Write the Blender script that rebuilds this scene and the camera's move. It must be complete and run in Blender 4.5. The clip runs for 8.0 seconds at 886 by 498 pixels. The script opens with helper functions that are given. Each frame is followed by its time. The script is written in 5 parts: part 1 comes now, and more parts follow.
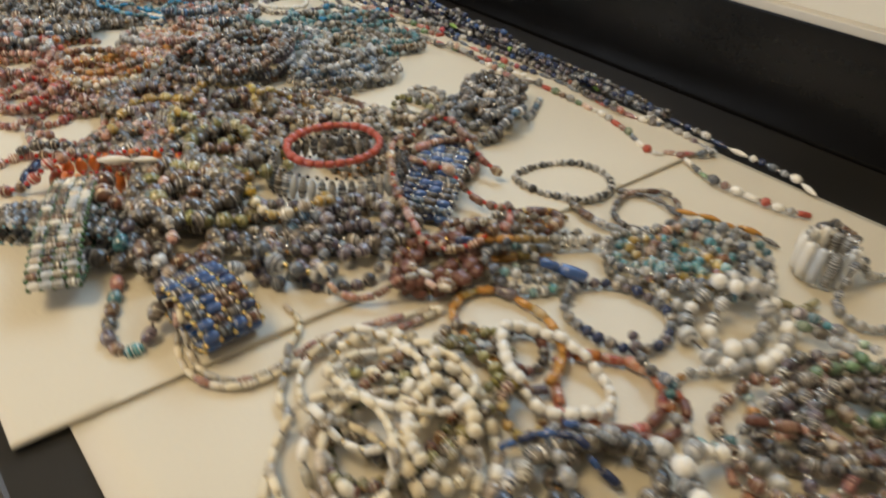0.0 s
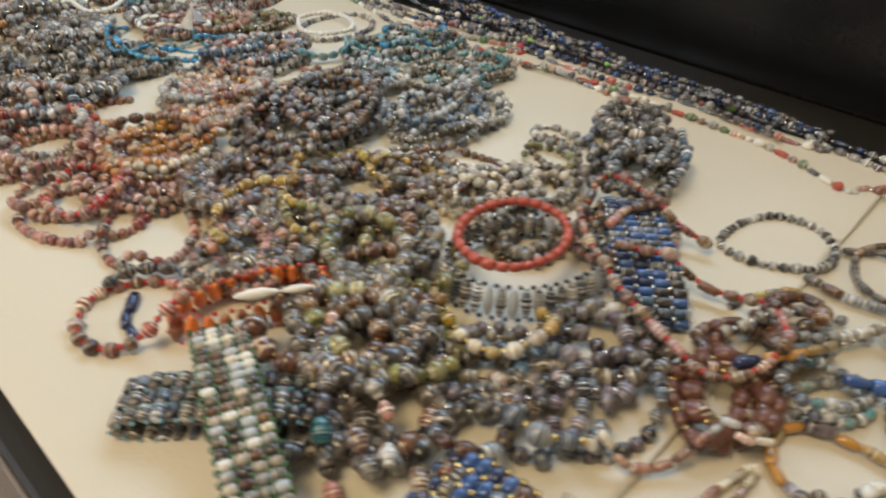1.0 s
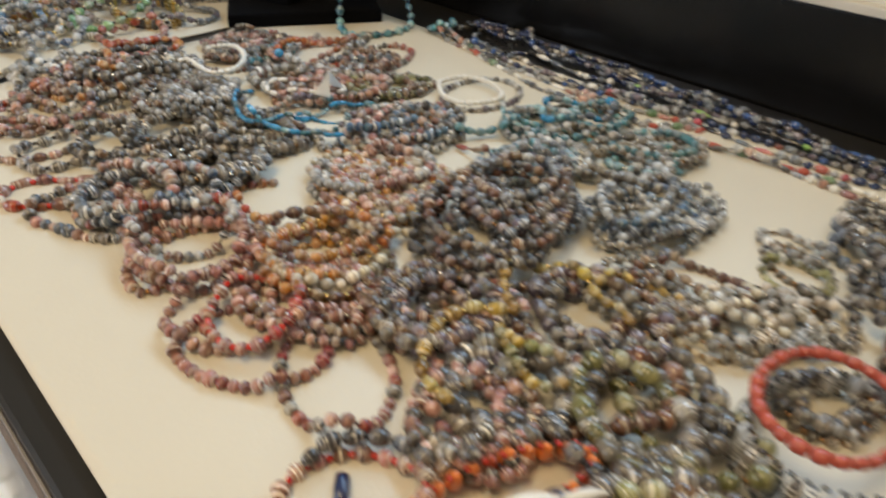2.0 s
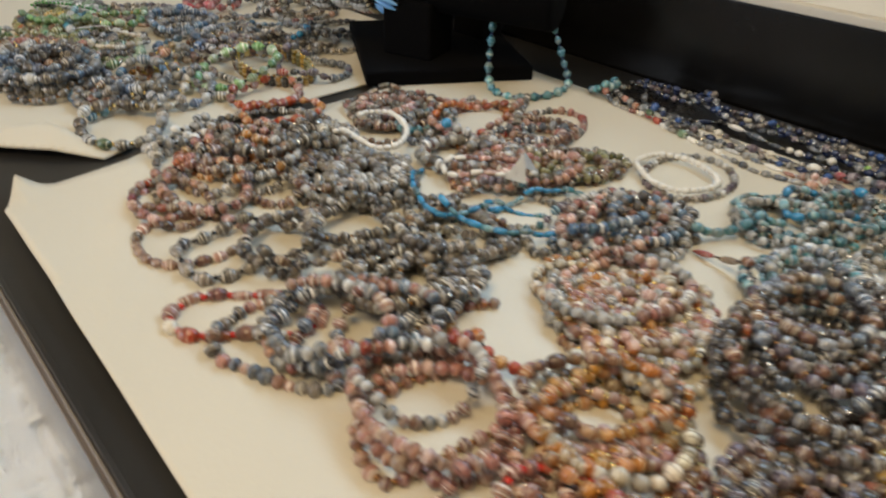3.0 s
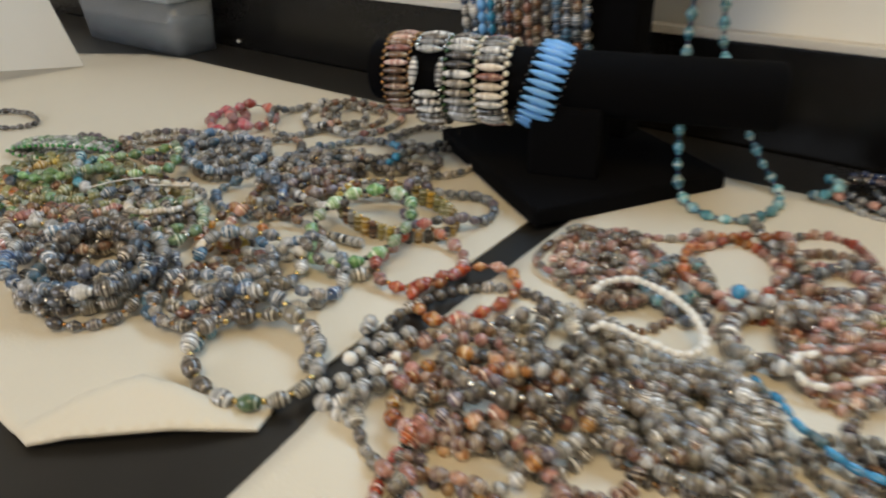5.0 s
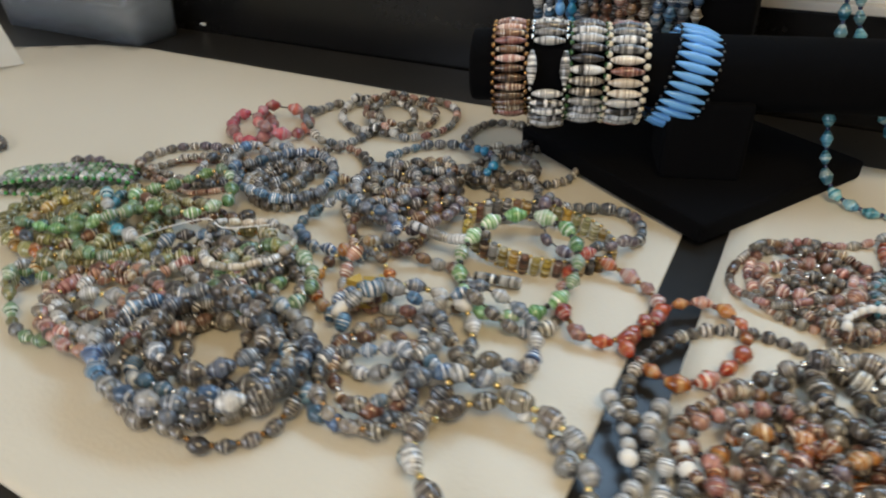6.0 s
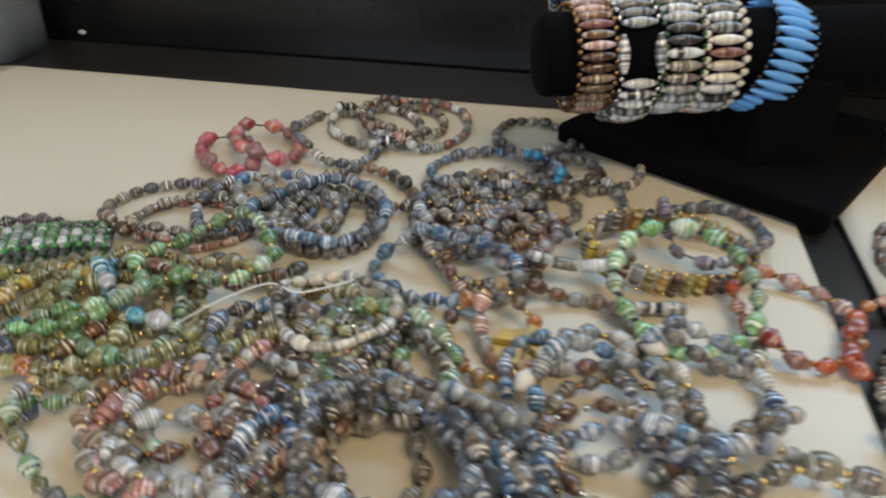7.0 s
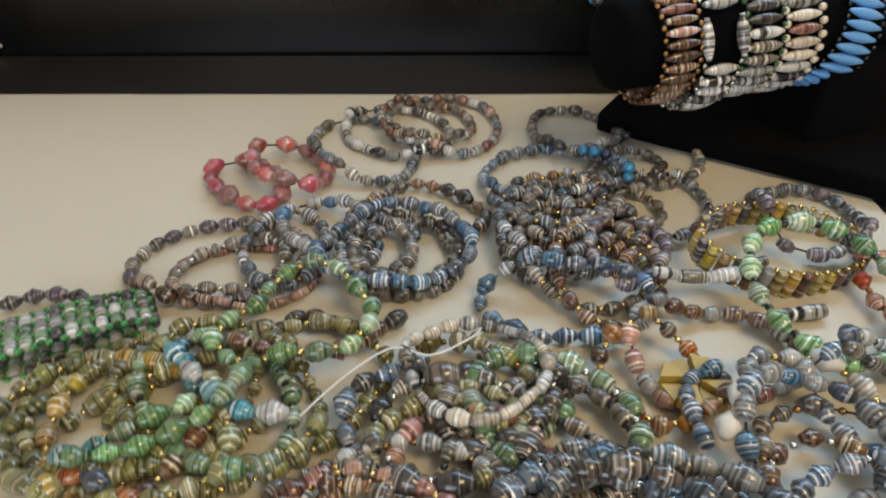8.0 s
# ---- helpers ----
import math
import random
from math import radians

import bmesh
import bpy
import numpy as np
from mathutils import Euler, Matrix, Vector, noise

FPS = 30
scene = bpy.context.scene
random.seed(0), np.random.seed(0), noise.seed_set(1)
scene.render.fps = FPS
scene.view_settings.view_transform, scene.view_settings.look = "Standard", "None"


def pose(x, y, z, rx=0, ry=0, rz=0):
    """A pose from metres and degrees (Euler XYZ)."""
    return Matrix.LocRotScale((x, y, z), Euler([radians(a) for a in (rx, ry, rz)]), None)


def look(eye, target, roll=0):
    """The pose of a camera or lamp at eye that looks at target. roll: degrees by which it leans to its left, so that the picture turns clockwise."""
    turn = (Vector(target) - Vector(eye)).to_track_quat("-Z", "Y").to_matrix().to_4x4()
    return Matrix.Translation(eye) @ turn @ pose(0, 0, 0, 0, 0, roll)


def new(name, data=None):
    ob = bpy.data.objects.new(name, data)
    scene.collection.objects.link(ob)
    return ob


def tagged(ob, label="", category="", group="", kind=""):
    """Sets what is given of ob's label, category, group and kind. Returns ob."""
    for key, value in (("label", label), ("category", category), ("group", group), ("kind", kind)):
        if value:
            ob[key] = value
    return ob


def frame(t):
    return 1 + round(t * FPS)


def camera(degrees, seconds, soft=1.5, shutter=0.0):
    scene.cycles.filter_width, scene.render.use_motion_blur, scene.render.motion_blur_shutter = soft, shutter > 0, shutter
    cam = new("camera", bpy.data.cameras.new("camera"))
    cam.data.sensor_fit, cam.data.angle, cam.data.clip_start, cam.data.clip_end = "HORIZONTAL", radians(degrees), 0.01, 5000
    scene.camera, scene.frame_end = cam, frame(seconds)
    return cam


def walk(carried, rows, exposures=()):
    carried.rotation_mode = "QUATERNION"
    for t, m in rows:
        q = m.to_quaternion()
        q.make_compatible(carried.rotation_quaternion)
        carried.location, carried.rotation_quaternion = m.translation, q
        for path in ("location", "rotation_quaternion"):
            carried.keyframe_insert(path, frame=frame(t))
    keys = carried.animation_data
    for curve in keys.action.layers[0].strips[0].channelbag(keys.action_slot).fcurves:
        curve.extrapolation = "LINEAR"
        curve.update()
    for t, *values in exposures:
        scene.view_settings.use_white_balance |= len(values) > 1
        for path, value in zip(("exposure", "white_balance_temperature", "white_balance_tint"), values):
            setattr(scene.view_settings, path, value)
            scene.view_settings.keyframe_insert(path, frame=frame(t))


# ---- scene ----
cam = camera(67.5, 8.0, soft=2.0, shutter=0.5)
PATH = [
    (0, (0.016, 0.002, 0.266), (1.12, 1.178, -0.917), 4.2),
    (0.5, (0.007, 0.107, 0.271), (1.155, 1.235, -0.916), 2.9),
    (1, (-0.011, 0.21, 0.265), (1.178, 1.238, -0.971), 2.1),
    (1.2, (-0.026, 0.239, 0.27), (1.174, 1.252, -0.969), 1.7),
    (2.3, (-0.011, 0.425, 0.246), (1.148, 1.605, -0.879), 3.1),
    (2.5, (-0.009, 0.46, 0.243), (1.129, 1.668, -0.874), 3.2),
    (3, (-0.034, 0.552, 0.249), (1.118, 1.76, -0.852), 2.1),
    (3.5, (-0.06, 0.621, 0.261), (1.237, 1.697, -0.817), 1.9),
    (4, (-0.082, 0.663, 0.272), (1.295, 1.682, -0.761), 0.9),
    (4.5, (-0.068, 0.74, 0.267), (1.331, 1.786, -0.706), -0.4),
    (5, (-0.032, 0.867, 0.248), (1.318, 1.964, -0.739), -1.7),
    (5.2, (-0.023, 0.9, 0.244), (1.294, 2.001, -0.782), -1.9),
    (6.3, (-0.059, 1.122, 0.257), (1.473, 1.792, -0.84), -0.8),
    (6.5, (-0.062, 1.154, 0.253), (1.511, 1.724, -0.843), 0.2),
    (7, (-0.029, 1.25, 0.23), (1.59, 1.637, -0.878), -0.3),
    (7.5, (-0.01, 1.33, 0.224), (1.617, 1.557, -0.916), -1.0),
    (8, (0.01, 1.365, 0.235), (1.614, 1.464, -0.955), -1.4),
]
walk(cam, [(t, look(eye, target, roll)) for t, eye, target, roll in PATH], exposures=[(0, -0.03, 6690, 10), (1, 0.01, 6490, 10), (2.5, -0.09, 6740, 10), (3.5, -0.16, 6690, 10), (4.2, -0.17, 6540, 10), (4.6, -0.14, 6490, 10), (5, -0.11, 6690, 10), (6.3, -0.08, 6340, 10), (7, -0.07, 6340, 10), (7.5, -0.09, 6590, 10), (8, -0.09, 6640, 10)])

# ---- light ----
world = bpy.data.worlds.new("daylight")
scene.world = world
world.use_nodes = True
wn = world.node_tree
sky = wn.nodes.new("ShaderNodeTexSky")
sky.sky_type = "NISHITA"
sky.sun_disc = False
sky.sun_elevation, sky.sun_rotation = radians(38), radians(200)
wn.nodes["Background"].inputs["Strength"].default_value = 0.1
wn.links.new(sky.outputs["Color"], wn.nodes["Background"].inputs["Color"])


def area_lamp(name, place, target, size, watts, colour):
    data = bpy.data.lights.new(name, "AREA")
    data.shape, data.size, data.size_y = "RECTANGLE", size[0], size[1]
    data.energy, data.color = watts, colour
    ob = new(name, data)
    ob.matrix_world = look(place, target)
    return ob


# area lamps for daylight from two windows, both out of view
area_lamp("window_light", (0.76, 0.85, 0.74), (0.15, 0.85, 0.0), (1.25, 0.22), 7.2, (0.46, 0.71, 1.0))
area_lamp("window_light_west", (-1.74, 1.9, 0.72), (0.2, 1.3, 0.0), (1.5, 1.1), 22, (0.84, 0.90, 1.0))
# warm overhead fill, added; a ceiling lamp is assumed, none is in view
area_lamp("overhead_fill_light", (-0.50, 0.55, 1.60), (-0.1, 0.55, 0.0), (0.6, 0.6), 17.0, (1.0, 0.78, 0.46))
scene.view_settings.exposure = 0.0

# ---- materials ----


def nodes_of(name):
    m = bpy.data.materials.new(name)
    m.use_nodes = True
    return m, m.node_tree, m.node_tree.nodes["Principled BSDF"]


def ramp(tree, colours, mode="LINEAR", lo=0.0, hi=1.0):
    r = tree.nodes.new("ShaderNodeValToRGB")
    r.color_ramp.interpolation = mode
    while len(r.color_ramp.elements) < len(colours):
        r.color_ramp.elements.new(0.5)
    n = len(colours)
    for i, c in enumerate(colours):
        e = r.color_ramp.elements[i]
        e.position = lo + (hi - lo) * i / max(1, n - 1)
        e.color = (*c, 1)
    return r


def math_node(tree, op, a, b=None, c=None):
    n = tree.nodes.new("ShaderNodeMath")
    n.operation = op
    for i, v in enumerate((a, b, c)):
        if v is None:
            continue
        if isinstance(v, (int, float)):
            n.inputs[i].default_value = v
        else:
            tree.links.new(v, n.inputs[i])
    return n.outputs[0]


def mix_colour(tree, f, a, b, mode="MIX"):
    n = tree.nodes.new("ShaderNodeMix")
    n.data_type, n.blend_type = "RGBA", mode
    for i, v in ((0, f), (6, a), (7, b)):
        if isinstance(v, (int, float)):
            n.inputs[i].default_value = v
        elif isinstance(v, tuple):
            n.inputs[i].default_value = (*v, 1)
        else:
            tree.links.new(v, n.inputs[i])
    return n.outputs[2]


def rolled_paper(name, colours, bands=600.0, rough=0.30):
    """Varnished rolled-paper bead: bands of printed paper round the bead's axis, other on every bead."""
    m, t, p = nodes_of(name)
    co = t.nodes.new("ShaderNodeTexCoord")
    uv = t.nodes.new("ShaderNodeUVMap")
    uv.uv_map = "band"
    xyz = t.nodes.new("ShaderNodeSeparateXYZ")
    t.links.new(uv.outputs[0], xyz.inputs[0])
    info = t.nodes.new("ShaderNodeObjectInfo")
    own = math_node(t, "FRACT", math_node(t, "ADD", info.outputs["Random"], xyz.outputs[1]))
    wob = t.nodes.new("ShaderNodeTexNoise")
    wob.inputs["Scale"].default_value = 260
    t.links.new(co.outputs["Object"], wob.inputs["Vector"])
    w = math_node(t, "MULTIPLY_ADD", xyz.outputs[0], bands, math_node(t, "MULTIPLY", own, 91.0))
    w = math_node(t, "MULTIPLY_ADD", wob.outputs["Fac"], 0.5, w)
    nz = t.nodes.new("ShaderNodeTexNoise")
    nz.noise_dimensions = "1D"
    nz.inputs["Scale"].default_value, nz.inputs["Detail"].default_value, nz.inputs["Roughness"].default_value = 1.0, 2.0, 0.6
    t.links.new(w, nz.inputs["W"])
    r = ramp(t, colours, "LINEAR", 0.34, 0.64)
    for e, place in zip(r.color_ramp.elements, (0.32, 0.42, 0.50, 0.575, 0.64)):
        e.position = place
    bias = math_node(t, "MULTIPLY_ADD", math_node(t, "FRACT", math_node(t, "MULTIPLY", own, 43.7)), 0.20, -0.115)
    t.links.new(math_node(t, "ADD", nz.outputs["Fac"], bias), r.inputs[0])
    # beads differ in tone
    val = math_node(t, "MULTIPLY_ADD", math_node(t, "FRACT", math_node(t, "MULTIPLY", own, 17.3)), 0.74, 0.48)
    hsv = t.nodes.new("ShaderNodeHueSaturation")
    t.links.new(val, hsv.inputs["Value"])
    hsv.inputs["Saturation"].default_value = 1.15
    t.links.new(math_node(t, "MULTIPLY_ADD", math_node(t, "FRACT", math_node(t, "MULTIPLY", own, 5.7)), 0.036, 0.482), hsv.inputs["Hue"])
    t.links.new(r.outputs[0], hsv.inputs["Color"])
    t.links.new(hsv.outputs[0], p.inputs["Base Color"])
    p.inputs["Roughness"].default_value = rough
    p.inputs["Coat Weight"].default_value = 0.8
    p.inputs["Coat Roughness"].default_value = 0.07
    bump = t.nodes.new("ShaderNodeBump")
    bump.inputs["Strength"].default_value, bump.inputs["Distance"].default_value = 0.22, 0.0004
    t.links.new(nz.outputs["Fac"], bump.inputs["Height"])
    t.links.new(bump.outputs[0], p.inputs["Normal"])
    return m


def plain(name, colour, rough=0.4, metal=0.0, vary=0.25, scale=60.0, coat=0.0, bump=0.0, trans=0.0):
    m, t, p = nodes_of(name)
    co = t.nodes.new("ShaderNodeTexCoord")
    info = t.nodes.new("ShaderNodeObjectInfo")
    nz = t.nodes.new("ShaderNodeTexNoise")
    nz.inputs["Scale"].default_value, nz.inputs["Detail"].default_value = scale, 5.0
    t.links.new(co.outputs["Object"], nz.inputs["Vector"])
    f = math_node(t, "MULTIPLY_ADD", nz.outputs["Fac"], 0.7, math_node(t, "MULTIPLY", info.outputs["Random"], 0.3))
    lo = tuple(c * (1 - vary) for c in colour)
    hi = tuple(min(1, c * (1 + vary)) for c in colour)
    t.links.new(mix_colour(t, f, lo, hi), p.inputs["Base Color"])
    p.inputs["Roughness"].default_value, p.inputs["Metallic"].default_value = rough, metal
    p.inputs["Coat Weight"].default_value = coat
    p.inputs["Transmission Weight"].default_value = trans
    if bump:
        b = t.nodes.new("ShaderNodeBump")
        b.inputs["Strength"].default_value, b.inputs["Distance"].default_value = 0.5, bump
        t.links.new(nz.outputs["Fac"], b.inputs["Height"])
        t.links.new(b.outputs[0], p.inputs["Normal"])
    return m


BEAD = {
    "grey": rolled_paper("grey_paper_bead", [(0.026, 0.022, 0.018), (0.11, 0.093, 0.074), (0.26, 0.225, 0.185), (0.10, 0.086, 0.07), (0.76, 0.71, 0.63)]),
    "dark": rolled_paper("dark_paper_bead", [(0.012, 0.011, 0.012), (0.04, 0.034, 0.034), (0.10, 0.088, 0.08), (0.05, 0.042, 0.040), (0.50, 0.46, 0.42)]),
    "brown": rolled_paper("brown_paper_bead", [(0.03, 0.015, 0.010), (0.12, 0.055, 0.035), (0.25, 0.13, 0.08), (0.12, 0.08, 0.06), (0.68, 0.58, 0.46)]),
    "rose": rolled_paper("rose_paper_bead", [(0.12, 0.05, 0.04), (0.39, 0.19, 0.15), (0.55, 0.32, 0.26), (0.33, 0.20, 0.17), (0.84, 0.73, 0.65)]),
    "redpaper": rolled_paper("red_paper_bead", [(0.12, 0.03, 0.02), (0.40, 0.06, 0.04), (0.48, 0.20, 0.15), (0.28, 0.17, 0.14), (0.66, 0.52, 0.44)]),
    "orange": rolled_paper("orange_paper_bead", [(0.12, 0.045, 0.015), (0.42, 0.16, 0.05), (0.56, 0.27, 0.10), (0.32, 0.19, 0.11), (0.76, 0.61, 0.43)]),
    "gold": rolled_paper("golden_paper_bead", [(0.12, 0.08, 0.02), (0.40, 0.26, 0.06), (0.56, 0.40, 0.14), (0.34, 0.26, 0.14), (0.75, 0.66, 0.45)]),
    "olive": rolled_paper("olive_paper_bead", [(0.06, 0.055, 0.02), (0.19, 0.18, 0.07), (0.32, 0.30, 0.13), (0.20, 0.19, 0.12), (0.64, 0.61, 0.46)]),
    "lime": rolled_paper("lime_paper_bead", [(0.08, 0.18, 0.06), (0.20, 0.36, 0.15), (0.32, 0.48, 0.25), (0.32, 0.45, 0.28), (0.78, 0.80, 0.70)]),
    "green": rolled_paper("green_paper_bead", [(0.04, 0.08, 0.04), (0.13, 0.22, 0.11), (0.25, 0.36, 0.22), (0.20, 0.24, 0.17), (0.70, 0.73, 0.62)]),
    "blue": rolled_paper("blue_paper_bead", [(0.02, 0.032, 0.06), (0.07, 0.135, 0.24), (0.17, 0.28, 0.41), (0.12, 0.13, 0.15), (0.82, 0.82, 0.82)]),
    "denim": rolled_paper("slate_blue_paper_bead", [(0.025, 0.027, 0.032), (0.085, 0.10, 0.13), (0.19, 0.225, 0.275), (0.12, 0.118, 0.125), (0.78, 0.77, 0.76)]),
    "teal": rolled_paper("teal_paper_bead", [(0.02, 0.06, 0.08), (0.06, 0.22, 0.28), (0.17, 0.38, 0.42), (0.22, 0.26, 0.26), (0.62, 0.68, 0.68)]),
    "purple": rolled_paper("purple_paper_bead", [(0.035, 0.028, 0.04), (0.11, 0.08, 0.105), (0.18, 0.14, 0.17), (0.14, 0.12, 0.125), (0.56, 0.51, 0.51)]),
    "cream": rolled_paper("cream_paper_bead", [(0.30, 0.25, 0.18), (0.55, 0.48, 0.38), (0.70, 0.64, 0.54), (0.62, 0.56, 0.46), (0.82, 0.78, 0.70)]),
    "pale": rolled_paper("pale_grey_paper_bead", [(0.10, 0.10, 0.10), (0.34, 0.34, 0.33), (0.55, 0.54, 0.52), (0.36, 0.35, 0.34), (0.82, 0.81, 0.79)]),
    "whitepaper": rolled_paper("white_striped_paper_bead", [(0.08, 0.08, 0.08), (0.30, 0.29, 0.28), (0.80, 0.79, 0.76), (0.62, 0.60, 0.57), (0.88, 0.87, 0.85)], 420),
    "bw": rolled_paper("black_and_white_bead", [(0.015, 0.015, 0.015), (0.03, 0.03, 0.03), (0.30, 0.29, 0.28), (0.80, 0.79, 0.77), (0.85, 0.84, 0.82)], 260),
    "pink": rolled_paper("pink_paper_bead", [(0.46, 0.10, 0.10), (0.54, 0.14, 0.14), (0.50, 0.20, 0.20), (0.42, 0.24, 0.24), (0.62, 0.33, 0.31)], 160),
    "coral": plain("coral_red_tube_bead", (0.42, 0.075, 0.045), 0.35, vary=0.3, coat=0.3),
    "rust": rolled_paper("rust_paper_bead", [(0.20, 0.05, 0.025), (0.38, 0.10, 0.05), (0.42, 0.14, 0.07), (0.34, 0.13, 0.07), (0.52, 0.28, 0.16)], 240),
    "bottle": plain("bottle_green_seed_bead", (0.035, 0.10, 0.03), 0.15, vary=0.3, coat=0.5),
    "red": plain("red_glass_bead", (0.55, 0.03, 0.02), 0.2, vary=0.3, coat=0.5),
    "orangebead": plain("orange_glass_bead", (0.75, 0.20, 0.04), 0.3, vary=0.2, coat=0.4),
    "maroon": plain("maroon_stone_bead", (0.15, 0.058, 0.04), 0.35, vary=0.45, coat=0.25),
    "white": plain("white_shell_bead", (0.80, 0.77, 0.71), 0.4, vary=0.1, coat=0.2, bump=0.0006, scale=300),
    "turq": rolled_paper("turquoise_paper_bead", [(0.03, 0.11, 0.15), (0.10, 0.27, 0.35), (0.20, 0.40, 0.46), (0.22, 0.36, 0.36), (0.44, 0.56, 0.58)], 200),
    "azure": plain("bright_blue_tube_bead", (0.03, 0.23, 0.44), 0.22, vary=0.65, scale=120, coat=0.8, bump=0.0004),
    "skyblue": plain("sky_blue_spindle_bead", (0.16, 0.42, 0.82), 0.35, vary=0.10, coat=0.3),
    "royal": plain("royal_blue_glass_bead", (0.04, 0.095, 0.27), 0.15, vary=0.45, scale=200, coat=0.7),
    "bronze": plain("bronze_seed_bead", (0.36, 0.20, 0.08), 0.25, 1.0, vary=0.2),
    "limeglass": plain("lime_green_spindle_bead", (0.30, 0.52, 0.14), 0.25, vary=0.2, coat=0.5),
    "navy": plain("navy_glass_bead", (0.018, 0.030, 0.085), 0.2, vary=0.4, coat=0.5),
    "black": plain("black_glass_bead", (0.012, 0.012, 0.014), 0.15, vary=0.3, coat=0.5),
    "goldbead": plain("gold_seed_bead", (0.72, 0.54, 0.23), 0.25, 1.0, vary=0.15),
    "silver": plain("silver_seed_bead", (0.72, 0.70, 0.66), 0.22, 1.0, vary=0.1),
    "greenglass": plain("green_glass_bead", (0.05, 0.28, 0.06), 0.12, vary=0.3, coat=0.6),
    "amber": plain("amber_glass_bead", (0.50, 0.24, 0.05), 0.18, vary=0.3, coat=0.5),
    "yellow": plain("yellow_card_slip", (0.46, 0.31, 0.06), 0.45, vary=0.25),
    "frost": plain("frosted_silver_bead", (0.50, 0.53, 0.57), 0.3, vary=0.25, coat=0.4),
    "ivory": plain("ivory_bead", (0.74, 0.66, 0.50), 0.35, vary=0.15, coat=0.3),
}
CORD = plain("dark_cord", (0.05, 0.04, 0.035), 0.7)
BLACK_VELVET = plain("black_velvet", (0.0020, 0.0020, 0.0026), 1.0, vary=0.4, scale=700, bump=0.0005)
BLACK_VELVET.node_tree.nodes["Principled BSDF"].inputs["Specular IOR Level"].default_value = 0.1
WHITE_WALL = plain("white_painted_wall", (0.80, 0.79, 0.74), 0.6, vary=0.03, scale=8, bump=0.0006)
# grey for the tabletop's black front face, light on it put into the colour
LIT_EDGE_GREY = plain("lit_table_edge_grey", (0.22, 0.20, 0.19), 0.4, vary=0.15, scale=30)
TRIM_PAINT = plain("off_white_trim_paint", (0.62, 0.60, 0.56), 0.5, vary=0.06, scale=20)
ROOM_PAINT = plain("room_paint", (0.72, 0.69, 0.62), 0.8, vary=0.04, scale=3)
FLOOR_TILE = plain("beige_carpet", (0.46, 0.36, 0.29), 0.95, vary=0.25, scale=160, bump=0.004)
WHITE_CARD = plain("white_card", (0.82, 0.81, 0.78), 0.6, vary=0.03, scale=15)


def black_laminate(name, colour, rough, streak):
    m, t, p = nodes_of(name)
    co = t.nodes.new("ShaderNodeTexCoord")
    mp = t.nodes.new("ShaderNodeMapping")
    mp.inputs["Scale"].default_value = streak
    t.links.new(co.outputs["Object"], mp.inputs[0])
    nz = t.nodes.new("ShaderNodeTexNoise")
    nz.inputs["Scale"].default_value, nz.inputs["Detail"].default_value = 4.0, 7.0
    t.links.new(mp.outputs[0], nz.inputs["Vector"])
    fine = t.nodes.new("ShaderNodeTexNoise")
    fine.inputs["Scale"].default_value, fine.inputs["Detail"].default_value = 180.0, 3.0
    t.links.new(co.outputs["Object"], fine.inputs["Vector"])
    r = ramp(t, [tuple(c * 0.6 for c in colour), colour, tuple(c * 1.8 for c in colour)], "EASE", 0.3, 0.75)
    t.links.new(nz.outputs["Fac"], r.inputs[0])
    t.links.new(r.outputs[0], p.inputs["Base Color"])
    rr = math_node(t, "MULTIPLY_ADD", nz.outputs["Fac"], 0.16, rough - 0.06)
    rr = math_node(t, "MULTIPLY_ADD", fine.outputs["Fac"], 0.05, rr)
    t.links.new(rr, p.inputs["Roughness"])
    return m


TABLE_BLACK = black_laminate("black_table_top", (0.019, 0.0175, 0.0155), 0.26, (1, 1, 1))
PANEL_BLACK = black_laminate("black_gloss_panel", (0.0058, 0.0054, 0.0052), 0.22, (1, 0.6, 3))

PANEL_BLACK.node_tree.nodes["Principled BSDF"].inputs["Specular IOR Level"].default_value = 0.35


def paper_material():
    m, t, p = nodes_of("cream_display_paper")
    co = t.nodes.new("ShaderNodeTexCoord")
    big = t.nodes.new("ShaderNodeTexNoise")
    big.inputs["Scale"].default_value, big.inputs["Detail"].default_value = 5.0, 4.0
    small = t.nodes.new("ShaderNodeTexNoise")
    small.inputs["Scale"].default_value, small.inputs["Detail"].default_value = 420.0, 4.0
    for n in (big, small):
        t.links.new(co.outputs["Object"], n.inputs["Vector"])
    c = mix_colour(t, big.outputs["Fac"], (0.64, 0.585, 0.475), (0.72, 0.665, 0.55))
    c = mix_colour(t, math_node(t, "MULTIPLY", small.outputs["Fac"], 0.12), c, (0.55, 0.49, 0.40))
    t.links.new(c, p.inputs["Base Color"])
    p.inputs["Roughness"].default_value = 0.48
    h = math_node(t, "MULTIPLY_ADD", big.outputs["Fac"], 6.0, small.outputs["Fac"])
    b = t.nodes.new("ShaderNodeBump")
    b.inputs["Strength"].default_value, b.inputs["Distance"].default_value = 0.35, 0.0006
    t.links.new(h, b.inputs["Height"])
    t.links.new(b.outputs[0], p.inputs["Normal"])
    return m


PAPER = paper_material()

# ---- building helpers ----


def part(name, bm, material, parent=None, label="", smooth=False):
    me = bpy.data.meshes.new(name)
    bm.normal_update()
    bm.to_mesh(me)
    bm.free()
    me.materials.append(material)
    if smooth:
        me.shade_smooth()
    ob = new(name, me)
    if parent is not None:
        ob.parent = parent
    if label:
        tagged(ob, label)
    return ob


